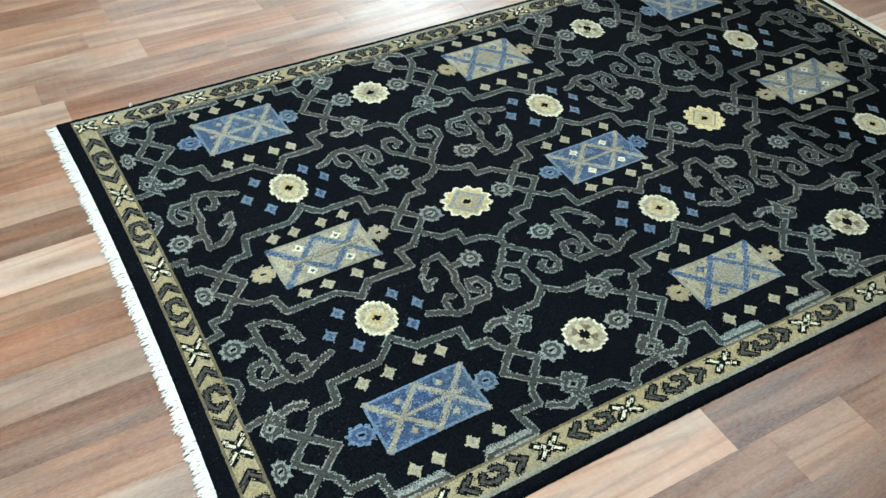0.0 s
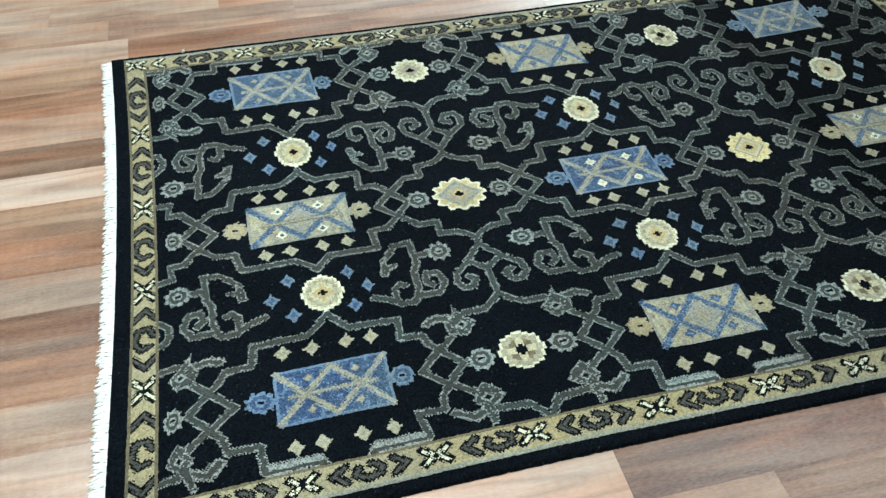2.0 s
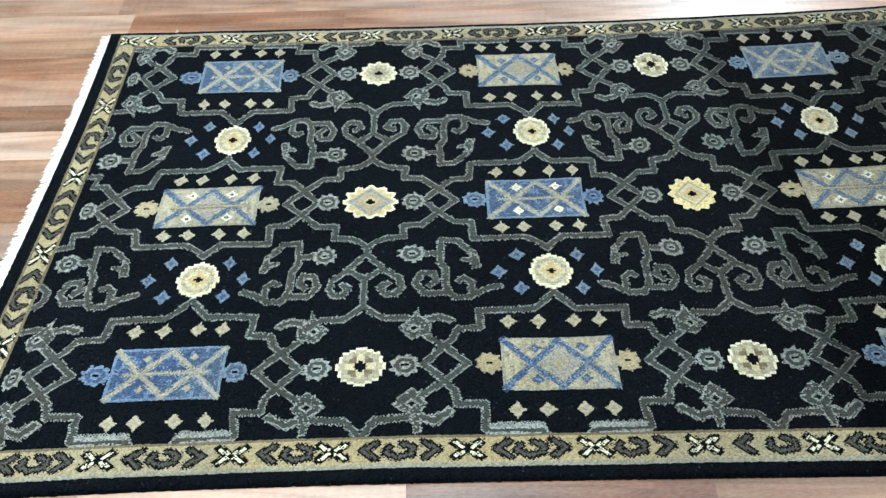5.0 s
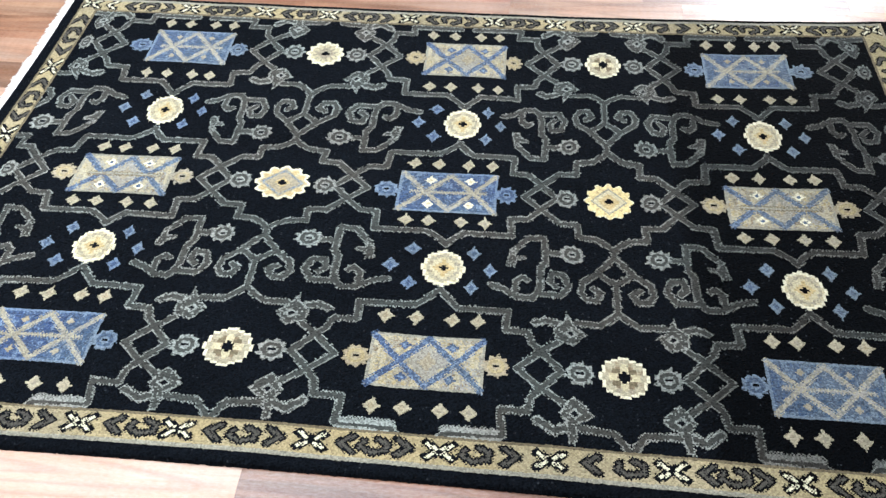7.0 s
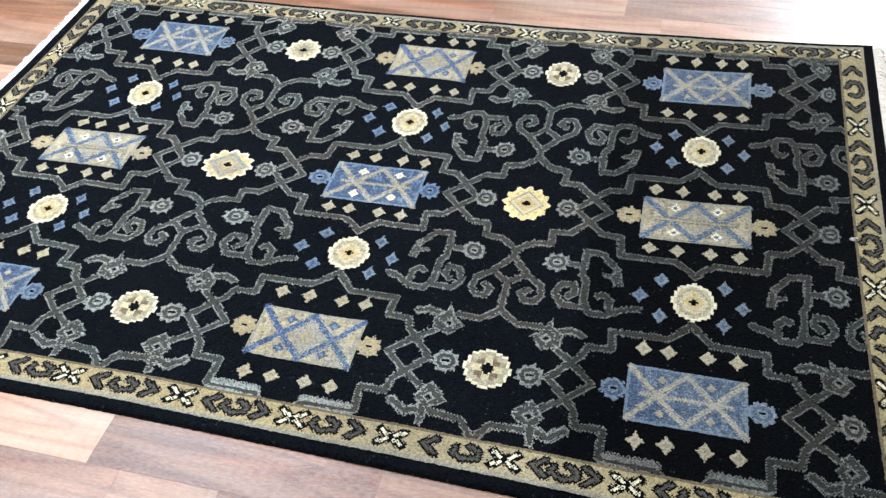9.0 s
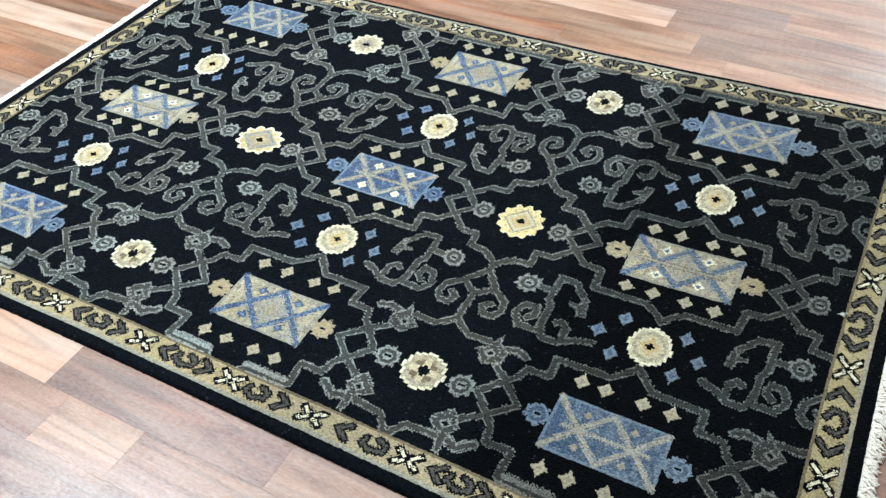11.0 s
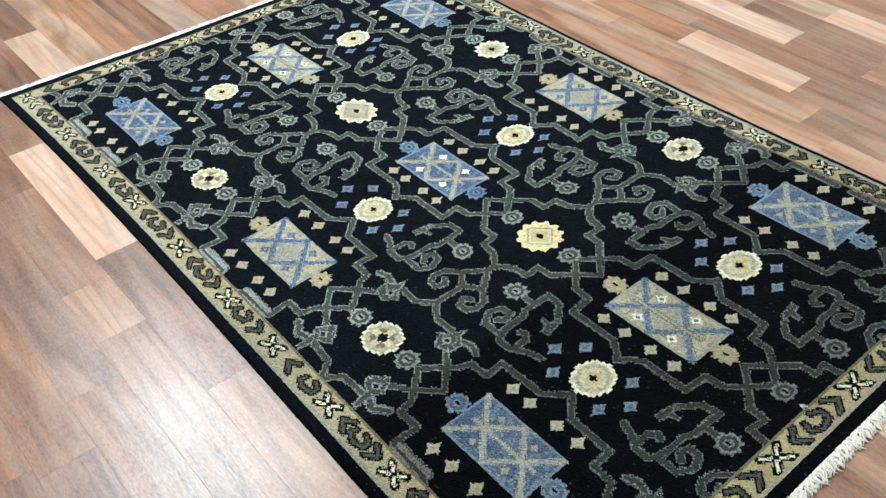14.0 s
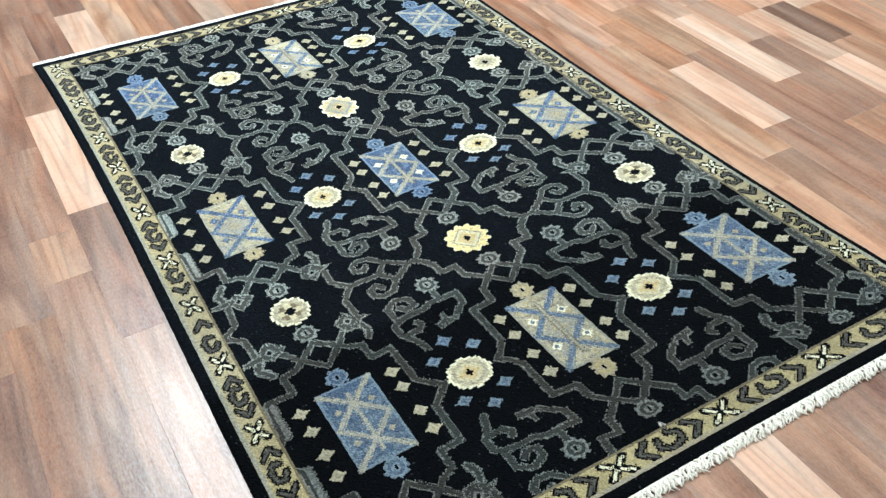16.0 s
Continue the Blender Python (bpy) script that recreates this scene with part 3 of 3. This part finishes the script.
STAR_LOW = [(0.339, -0.659), (0.330, -0.641), (0.318, -0.624), (0.300, -0.611), (0.286, -0.624), (0.278, -0.642), (0.269, -0.659), (0.280, -0.677), (0.281, -0.691), (0.282, -0.706), (0.280, -0.733), (0.297, -0.733), (0.303, -0.708), (0.307, -0.683), (0.326, -0.673)]
LEG_UP = [(0.222, -0.417), (0.243, -0.407), (0.269, -0.414)]
LEG_LOW = [(0.229, -0.680), (0.243, -0.690), (0.258, -0.702), (0.284, -0.691)]
# scroll, from the axis of the hearts towards the flowers
SCROLL_STEM = [(0.166, -0.147), (0.163, -0.226), (0.175, -0.248), (0.174, -0.299), (0.181, -0.327), (0.192, -0.345), (0.224, -0.344), (0.255, -0.322), (0.286, -0.312)]
SCROLL_TOP = [(0.166, -0.147), (0.204, -0.151), (0.238, -0.197)]
SCROLL_LEAF = [(0.230, -0.182), (0.249, -0.204), (0.256, -0.249), (0.233, -0.251), (0.228, -0.231), (0.206, -0.222), (0.208, -0.209), (0.230, -0.209)]
SCROLL_CURL = [(0.176, -0.328), (0.128, -0.329), (0.110, -0.296), (0.121, -0.264), (0.148, -0.261), (0.154, -0.287), (0.140, -0.301)]
SCROLL_HOOK = [(0.230, -0.330), (0.230, -0.297), (0.216, -0.281), (0.204, -0.288)]
HEART_SIDE = [(0.0, -0.190), (0.041, -0.246), (0.076, -0.279), (0.081, -0.308), (0.069, -0.331), (0.045, -0.329), (0.034, -0.305), (0.051, -0.296)]
HEART_JOIN = [(0.041, -0.246), (0.0, -0.277)]

for cx in ENDS:
    for sy in (-1, 1):
        pid_frame = part_id("panel_frame")
        for sx in (-1, 1):
            vine(pid_frame, at(cx, sx, sy, FRAME_TOP))
            vine(pid_frame, at(cx, sx, sy, FRAME_LOW if sy > 0 else [(u, max(v, -0.694)) for u, v in FRAME_LOW]))
            bar = -0.722 if sy > 0 else -0.694
            vine(pid_frame, at(cx, sx, sy, [(0.15, bar), (0.055, bar)]), 0.013 if sy > 0 else 0.009, 0.0)
    pid_frame = part_id("panel_frame")
    for sx in (-1, 1):
        for sy in (-1, 1):
            vine(pid_frame, at(cx, sx, sy, FRAME_MID))
    for sx in (-1, 1):
        pid_trellis = part_id("trellis")
        for sy in (-1, 1):
            vine(pid_trellis, at(cx, sx, sy, TRELLIS_MID))
            vine(part_id("trellis"), at(cx, sx, sy, TRELLIS_LOW))
for ax in AXES:
    for sy in (-1, 1):
        pid_heart = part_id("heart_scroll")
        vine(pid_heart, at(ax, 1, sy, [(0.0, -0.168), (0.0, -0.195)]))
        vine(pid_heart, at(ax, 1, sy, [(0.0, -0.275), (0.0, -0.366)]))
        for sx in (-1, 1):
            vine(pid_heart, at(ax, sx, sy, HEART_SIDE))
            vine(pid_heart, at(ax, sx, sy, HEART_JOIN))
for cx in ENDS:
    for sx in (-1, 1):
        for sy in (-1, 1):
            branch = part_id("leaf_branch")
            vine(branch, at(cx, sx, sy, BRANCH_UP))
            vine(branch, at(cx, sx, sy, LEG_UP), 0.0095)
            leaf(branch, at(cx, sx, sy, STAR_UP), (cx + sx * 0.297, -sy * 0.440))
            branch = part_id("leaf_branch")
            vine(branch, at(cx, sx, sy, BRANCH_LOW))
            vine(branch, at(cx, sx, sy, LEG_LOW), 0.0098)
            leaf(branch, at(cx, sx, sy, STAR_LOW), (cx + sx * 0.301, -sy * 0.657))
            bud(part_id("bud"), cx + sx * 0.294, 0.0) if sy < 0 else None
            bud(part_id("bud"), cx + sx * 0.314, sy * 0.551)
for ax in AXES:
    for sx in (-1, 1):
        for sy in (-1, 1):
            scroll = part_id("scroll")
            for line in (SCROLL_STEM, SCROLL_TOP, SCROLL_CURL, SCROLL_HOOK, [(0.112, -0.194), (0.164, -0.196)]):
                vine(scroll, at(ax, sx, sy, line))
            leaf(scroll, at(ax, sx, sy, SCROLL_LEAF))
            bud(scroll, ax + sx * 0.101, -sy * 0.194, 0.027, 0.028)

for k, cx in enumerate(COLUMNS):
    for r, y in enumerate((-0.55, 0.0, 0.55)):
        blue = (k + r) % 2 == 0
        panel(cx, y, blue, y == 0.0)
        for s in (-1, 1):
            side = part_id("panel_bud")
            out, mid = (SKY, BLUE) if blue else (TAN, BEIGE)
            vine(side, [(cx + s * 0.119, y), (cx + s * 0.13, y)], 0.006, 0.0, out, out, False)
            bud(side, cx + s * 0.146, y, 0.025, 0.027, out, mid)
        for v in (-1, 1):
            for u in (-0.096, -0.037, 0.037, 0.096):
                gap = 0.106 if y == 0 else (0.124 if v * y < 0 else (0.1245 - 0.008 * cx if y < 0 else 0.110))
                diamond(part_id("tan_diamond"), cx + u + 0.003 * rng.normal(), y + v * gap, 0.0185, 0.0218, PALE, TAN)
    for sy in (-1, 1):
        flower(cx, 0.268 * sy, "cream")
        for u, v in ((0.067, 0.055), (0.108, 0.001), (0.067, -0.057), (-0.071, 0.058), (-0.112, 0.002), (-0.070, -0.055)):
            diamond(part_id("blue_diamond"), cx + u, 0.268 * sy + v, 0.0180, 0.0235, SKY, BLUE)
flower(-0.4, 0.0, "gold")
flower(0.4, 0.0, "yellow")
flower(-0.4, -0.55, "tan")
flower(0.4, -0.55, "tan")
flower(-0.4, 0.55, "pale")
flower(0.4, 0.55, "tan")

# border: beige band, a pale guard line outside, an olive one inside
band = part_id("border", 0, "beige woven border band")
guard = part_id("guard_line")
in_field = (cx_ > FX0) & (cx_ < FX1) & (cy_ > FY0) & (cy_ < FY1)
in_band = (cx_ > BX0) & (cx_ < BX1) & (cy_ > BY0) & (cy_ < BY1) & ~in_field
own[~in_field], tint[~in_field] = 0, BLACK
own[in_band], tint[in_band] = band, BEIGE
edge_out = in_band & ~((cx_ > BX0 + 0.008) & (cx_ < BX1 - 0.008) & (cy_ > BY0 + 0.008) & (cy_ < BY1 - 0.008))
edge_in = in_band & (cx_ > FX0 - 0.006) & (cx_ < FX1 + 0.006) & (cy_ > FY0 - 0.006) & (cy_ < FY1 + 0.006)
own[edge_out], tint[edge_out] = guard, np.where(cx_ < BX0 + 0.008, OLIVE, np.where(cx_ > BX1 - 0.008, TAN, GUARD))[edge_out]
own[edge_in], tint[edge_in] = guard, OLIVE


def border_motif(kind, place, tall, s):
    """One motif of the border; place: from along, across to the weave."""
    pid = part_id({"x": "border_cross", "<": "border_chevron", ">": "border_chevron", "w": "border_chevron", "c": "border_hook"}[kind])
    lines = {
        "x": [[(-0.025, 0.023), (0.025, -0.023)], [(-0.025, -0.023), (0.025, 0.023)]],
        "<": [[(0.016, 0.026), (-0.010, 0.002), (0.016, -0.026)]],
        "w": [[(0.016, 0.026), (-0.010, 0.002), (0.016, -0.026)]],
        ">": [[(-0.016, 0.026), (0.010, 0.002), (-0.016, -0.026)]],
        "c": [[(0.004, 0.022), (0.024, 0.010), (0.022, -0.014), (-0.006, -0.024), (-0.028, -0.008), (-0.022, 0.012)]],
    }[kind]
    inner_wool = IVORY if kind in "xw" else GREY
    for half, wool_index in ((0.0106, BLACK), (0.0036 if kind in "xw" else 0.0044, inner_wool)):
        k = 0.95 if kind == "x" and wool_index != BLACK else 1.0
        for line in [[((0.96 if tall < 0.75 else 1.16) * k * u, tall * k * v) for u, v in line] for line in lines]:
            for a, b in zip(line, line[1:]):
                a2, b2 = place(s + a[0], a[1]), place(s + b[0], b[1])
                w = window(min(a2[0], b2[0]) - half, max(a2[0], b2[0]) + half, min(a2[1], b2[1]) - half, max(a2[1], b2[1]) + half)
                d = seg_dist(cx_[w], cy_[w], a2, b2, 1.0) + TOOTH[w]
                hit = (d < half) & in_band[w] & ~edge_out[w] & ~edge_in[w]
                own[w] = np.where(hit, pid, own[w])
                tint[w] = np.where(hit, wool_index, tint[w])
    if kind == "x":
        mid = place(s, 0)
        w = window(mid[0] - 0.006, mid[0] + 0.006, mid[1] - 0.006, mid[1] + 0.006)
        tint[w] = np.where(np.abs(cx_[w] - mid[0]) + np.abs(cy_[w] - mid[1]) < 0.008, BLACK, tint[w])


def border_side(crosses, place, long_side=False):
    for n, (a, b) in enumerate(zip(crosses, crosses[1:])):
        border_motif("x", place, 0.70 if long_side else 0.95, a) if n else None
        gap, kinds = b - a, "<c>"
        if gap < 0.225:
            kinds = "c>" if n % 2 else "<c"
        if gap > 0.28 and long_side and n in (0, len(crosses) - 2):
            kinds = "w<c>" if n == 0 else "<c>w"
        room = gap - 0.07
        for k, kind in enumerate(kinds):
            border_motif(kind, place, 0.70 if long_side else 0.92, a + 0.035 + room * (k + 0.5) / len(kinds))


ym, yM, xm, xM = (FY0 + BY0) / 2 + 0.002, (FY1 + BY1) / 2 + 0.002, (FX0 + BX0) / 2, (FX1 + BX1) / 2
border_side([xm, -0.893, -0.640, -0.449, -0.195, 0.045, 0.248, 0.470, 0.699, 0.95, xM], lambda s, t: (s, ym + t), True)
border_side([xm, -0.861, -0.624, -0.425, -0.178, 0.076, 0.258, 0.49, 0.712, 0.957, xM], lambda s, t: (s, yM - t), True)
border_side([ym, -0.445, -0.150, 0.136, 0.435, yM], lambda s, t: (xm + t, s))
border_side([ym, -0.45, -0.153, 0.127, 0.421, yM], lambda s, t: (xM - t, s))
for sx in (xm, xM):
    border_motif("x", lambda s, t: (sx + s, ym + t), 0.75, 0.0)
    border_motif("x", lambda s, t: (sx + s, yM + t), 0.75, 0.0)

# ---- knots into meshes
RUG = tagged(new("area_rug"), "black hand-knotted wool rug with grey vines and blue panels", "rug")
ii, jj = np.meshgrid(np.arange(NI), np.arange(NJ), indexing="ij")


def pile_mesh():
    corner = (ii * (NJ + 1) + jj).ravel()
    faces = np.stack([corner, corner + NJ + 1, corner + NJ + 2, corner + 1], 1)
    verts = [tuple(v) for v in GRID.tolist()]
    rim = [i * (NJ + 1) for i in range(NI + 1)] + [NI * (NJ + 1) + j for j in range(1, NJ + 1)]
    rim += [i * (NJ + 1) + NJ for i in range(NI - 1, -1, -1)] + [j for j in range(NJ - 1, 0, -1)]
    base = len(verts)
    verts += [(GRID[r][0], GRID[r][1], 0.0) for r in rim]
    n = len(rim)
    skirt = [(rim[(k + 1) % n], rim[k], base + k, base + (k + 1) % n) for k in range(n)]
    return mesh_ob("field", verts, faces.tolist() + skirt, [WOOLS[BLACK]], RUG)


def motif_mesh(name, cells_i, cells_j, colours, parent, lift=0.0011):
    c = cells_i * (NJ + 1) + cells_j
    quad = np.stack([c, c + NJ + 1, c + NJ + 2, c + 1], 1)
    mine = set(zip(cells_i.tolist(), cells_j.tolist()))
    used, flat = np.unique(quad, return_inverse=True)
    top = flat.reshape(-1, 4)
    n = len(used)
    upper = GRID[used] + (0, 0, lift)
    lower = GRID[used] - (0, 0, 0.001)
    faces, index = top.tolist(), colours.tolist()
    sides = (((0, -1), 0, 1), ((1, 0), 1, 2), ((0, 1), 2, 3), ((-1, 0), 3, 0))
    for (i, j), q, col in zip(zip(cells_i.tolist(), cells_j.tolist()), top.tolist(), colours.tolist()):
        for (di, dj), a, b in sides:
            if (i + di, j + dj) not in mine:
                faces.append((q[b], q[a], q[a] + n, q[b] + n))
                index.append(col)
    palette = sorted(set(index))
    where = {k: p for p, k in enumerate(palette)}
    return mesh_ob(name, np.concatenate([upper, lower]).tolist(), faces, [WOOLS[k] for k in palette], parent, [where[k] for k in index])


made = {0: RUG}
pile_mesh()
order = np.argsort(own.ravel(), kind="stable")
ids = own.ravel()[order]
starts = np.searchsorted(ids, np.arange(len(PARTS) + 1))
for pid in range(1, len(PARTS)):
    cells = order[starts[pid]:starts[pid + 1]]
    if len(cells) < 4:
        continue
    name, parent, label = PARTS[pid]
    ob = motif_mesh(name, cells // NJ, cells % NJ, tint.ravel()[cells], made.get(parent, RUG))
    made[pid] = ob
    if label:
        ob["label"] = label


# ---- fringe
def tassel_mesh(seed, yarn, loose=1.0):
    """A few twisted strands that lie on the floor; loose ones lie slantwise and over one another."""
    r = random.Random(seed)
    verts, faces = [], []
    for strand in range(5):
        length, side = r.uniform(0.034, 0.045), r.uniform(-0.006, 0.006) * loose - 0.007 * (loose - 1)
        phase, bend = r.uniform(0, 6.28), r.uniform(-0.005, 0.005) * loose
        rings, sides = 7, 5
        start = len(verts)
        for k in range(rings):
            t = k / (rings - 1)
            x = -0.004 + length * t
            y = (strand - 2) * 0.0024 + side * t + bend * t * t + 0.0016 * loose * math.sin(9 * t + phase)
            z = 0.0045 + 0.004 * loose * math.sin(math.pi * t) * (0.3 + 0.35 * ((strand * 2) % 5) / 2) - 0.0015 * t
            rad = (0.0020 if loose < 1.5 else 0.0022) * (1 - 0.15 * t) * (0.6 if k in (0, rings - 1) else 1.0) * (1 + 0.12 * math.sin(40 * t + phase))
            for q in range(sides):
                a = 2 * math.pi * q / sides
                verts.append((x, y + rad * math.cos(a), max(z + rad * math.sin(a), 0.0004)))
        for k in range(rings - 1):
            for q in range(sides):
                a, b = start + k * sides + q, start + k * sides + (q + 1) % sides
                faces.append((a, b, b + sides, a + sides))
        faces.append(tuple(start + q for q in range(sides))[::-1])
        faces.append(tuple(start + (rings - 1) * sides + q for q in range(sides)))
    me = bpy.data.meshes.new("fringe_tassel")
    me.from_pydata(verts, [], faces)
    me.materials.append(yarn)
    me.polygons.foreach_set("use_smooth", np.ones(len(me.polygons), bool))
    me.update()
    return me


for X, turn, yarn in ((RX0, 180, COTTON), (RX1, 0, CREAM_COTTON)):
    tassels = [tassel_mesh(k, yarn, 1.0 if turn else 1.9) for k in range(12)]
    count = 148 if turn else 140
    for k in range(count):
        Y = RY0 + 0.006 + (RY1 - RY0 - 0.012) * (k + 0.5) / count
        x, y = lie(np.array(X), np.array(Y))
        ob = new("fringe_tassel", random.choice(tassels))
        ob.parent = RUG
        ob.matrix_basis = pose(float(x), float(y), 0, 0, 0, turn + random.gauss(0, 5) + (3 if turn else -5)) @ Matrix.Diagonal((random.uniform(0.84, 1.04) * (0.85 if turn else 0.88), 1.22 if turn else 1.45, 0.7 if turn else 1, 1))


# ---- two tufts of white fluff caught on the pile
def fluff_mesh(seed, size):
    """A few thin curled fibres, tangled into a small clump."""
    r = random.Random(seed)
    verts, faces = [], []
    for fibre in range(14):
        a0, turn, lean = r.uniform(0, 6.28), r.uniform(2.0, 5.0), r.uniform(0.25, 0.8)
        spread, rad, start = r.uniform(0.35, 1.0) * size, r.uniform(0.05, 0.09) * size, len(verts)
        for k in range(6):
            t = k / 5
            a = a0 + turn * t
            c = (spread * t * math.cos(a), 0.6 * spread * t * math.sin(a), size * (0.12 + lean * math.sin(math.pi * t) * 0.6))
            for q in range(3):
                b = 2.094 * q + a
                verts.append((c[0] + rad * math.cos(b), c[1] + rad * math.sin(b), max(c[2] + rad * math.cos(b + 1.5), 0.0)))
        for k in range(5):
            for q in range(3):
                i, j = start + 3 * k + q, start + 3 * k + (q + 1) % 3
                faces.append((i, j, j + 3, i + 3))
    return verts, faces


for seed, x, y, size, turn in ((3, 1.146, 0.027, 0.013, 20), (5, -1.068, 0.868, 0.011, 70)):
    tuft = tagged(mesh_ob("fluff_tuft", *fluff_mesh(seed, size), [COTTON], None, None, True), "small tuft of white fluff lying on the black rug", "lint", "fluff on the rug")
    tuft.matrix_basis = pose(x, y, 0.0115, 0, 0, turn)

# ---------------------------------------------------------------- floor boards
WIDTH, SKEW, FIRST = 0.1256, -0.75, 0.3755


def board_mesh(length):
    g, c = 0.00005, 0.00035
    v = []
    for inset, z in ((g, -0.0085), (g, -0.0003), (g + c, 0.0)):
        v += [(inset, inset, z), (length - inset, inset, z), (length - inset, WIDTH - inset, z), (inset, WIDTH - inset, z)]
    f = [(4 * r + k, 4 * r + (k + 1) % 4, 4 * r + 4 + (k + 1) % 4, 4 * r + 4 + k) for r in range(2) for k in range(4)] + [(8, 9, 10, 11)]
    return v, f


def board(row, x0, x1, mat):
    ob = mesh_ob("board", *board_mesh(x1 - x0), [mat], FLOOR)
    ob.matrix_basis = pose(-1, FIRST, 0, 0, 0, SKEW) @ pose(x0 + 1, row * WIDTH, 0)


T, B, O, L, D, R, G, P = BOARD, BOARD_BROWN, BOARD_ORANGE, BOARD_LIGHT, BOARD_DARK, BOARD_RED, BOARD_GREY, BOARD_ROSE
FRONT_ROWS = {  # joints along each row and the wood after each
    -13: [(-1.3, D), (-0.5, R), (0.229, D), (0.95, T)],
    -12: [(-1.7, D), (-0.9, D), (0.075, R), (1.1, B)],
    -11: [(-2.0, D), (-0.75, D), (-0.255, B), (-0.046, T), (0.80, O)],
    -10: [(-2.1, D), (-1.25, B), (-0.95, L), (-0.33, D), (0.25, B), (1.05, B)],
    -9: [(-2.5, D), (-1.745, D), (-0.9, D), (-0.1, T), (0.7, B)],
    -8: [(-2.4, D), (-1.675, L), (-1.0, O), (-0.6, T)],
    -7: [(-2.0, T), (-0.9, T)],
    -6: [(-2.3, R), (-1.0, T), (-0.5, B)],
    -5: [(-2.1, B), (-0.9, B)],
    -4: [(-2.6, G), (-0.9, T)],
    -3: [(-2.2, O), (-0.8, T), (0.6, B), (1.22, B)],
    -2: [(-1.9, T), (-0.8, T), (0.5, B), (1.2, L)],
    -1: [(-2.5, L), (-0.9, B), (0.4, T), (1.15, B)],
}
BACK_ROWS = {
    0: [(-2.0, T), (-1.0, T), (0.3, B), (1.1, D)],
    1: [(-2.4, P), (-0.7, B)],
    2: [(-1.95, O), (-0.9, B)],
    3: [(-2.3, T), (-0.95, O), (0.2, T), (1.0, D)],
    4: [(-2.2, L), (-1.24, O), (-0.55, O), (0.1, T), (0.64, O), (1.3, B)],
    5: [(-1.9, P), (-1.3, P), (-0.71, P), (-0.3, T), (0.52, B), (1.165, L)],
    6: [(-2.3, L), (-1.485, P), (-0.95, O), (-0.45, R), (-0.05, L), (0.40, D), (1.2, R)],
    7: [(-2.0, P), (-1.10, P), (-0.52, T), (-0.1, D), (0.75, R)],
    8: [(-2.0, O), (-1.0, P), (-0.34, L), (0.21, D), (0.50, R), (1.2, D)],
    9: [(-2.2, O), (-1.0, P), (-0.40, P), (-0.05, D), (0.5, R), (1.1, D)],
    10: [(-1.8, P), (-0.9, O), (-0.23, P), (0.2, L), (0.77, R)],
    11: [(-1.9, P), (-1.0, P), (-0.23, B), (0.11, T), (0.65, D), (1.2, R)],
    12: [(-1.6, O), (-0.7, P), (-0.15, R), (0.5, D), (1.1, D)],
    13: [(-1.4, P), (-0.5, O), (0.3, R), (0.8, D)],
}
pick = random.Random(23)
reach = {}
for row in range(-20, 23):
    joints = list(FRONT_ROWS.get(row) or BACK_ROWS.get(row, []))
    if not joints:
        x = -3.3 + pick.uniform(0, 0.9)
        joints = [(x, R), (x + 1.0, B), (x + 2.0, R), (x + 3.0, B)] if row < 0 else [(x, T), (x + 1.0, O), (x + 2.0, T), (x + 3.0, B)]
    while joints[0][0] > -3.2:
        joints.insert(0, (joints[0][0] - pick.uniform(0.55, 1.25), pick.choice((T, O, T, L, O, B))))
    while joints[-1][0] < 2.6:
        joints.append((joints[-1][0] + pick.uniform(0.55, 1.25), pick.choice((D, R, D, B, D, R, B, D))))
    for (a, mat), (b, _) in zip(joints, joints[1:]):
        board(row, a, b, mat)
    reach[row] = (joints[0][0], joints[-1][0])

# the rest of the floor, out to the walls
OUTER = [
    laminate("outer_tan_laminate", (0.145, 0.077, 0.047), (0.273, 0.160, 0.098), (0.43, 0.284, 0.183), 0.6, True),
    laminate("outer_brown_laminate", (0.110, 0.057, 0.038), (0.210, 0.115, 0.074), (0.33, 0.205, 0.135), 0.6, True),
]
verts, faces, woods = [], [], []
for row in range(-36, 34):
    spans = ((-4.85, reach[row][0]), (reach[row][1], 5.35)) if row in reach else ((-4.85, 5.35),)
    for x, last in spans:
        while x < last - 0.01:
            end = min(x + pick.uniform(0.55, 1.25), last)
            v, f = board_mesh(end - x)
            start, wood = len(verts), pick.randrange(2)
            verts += [(x + 1 + a, row * WIDTH + b, c) for a, b, c in v]
            faces += [tuple(start + k for k in face) for face in f]
            woods += [wood] * len(f)
            x = end
outer = tagged(mesh_ob("outer_boards", verts, faces, OUTER, FLOOR, woods), kind="stuff")
outer.matrix_basis = pose(-1, FIRST, 0, 0, 0, SKEW)
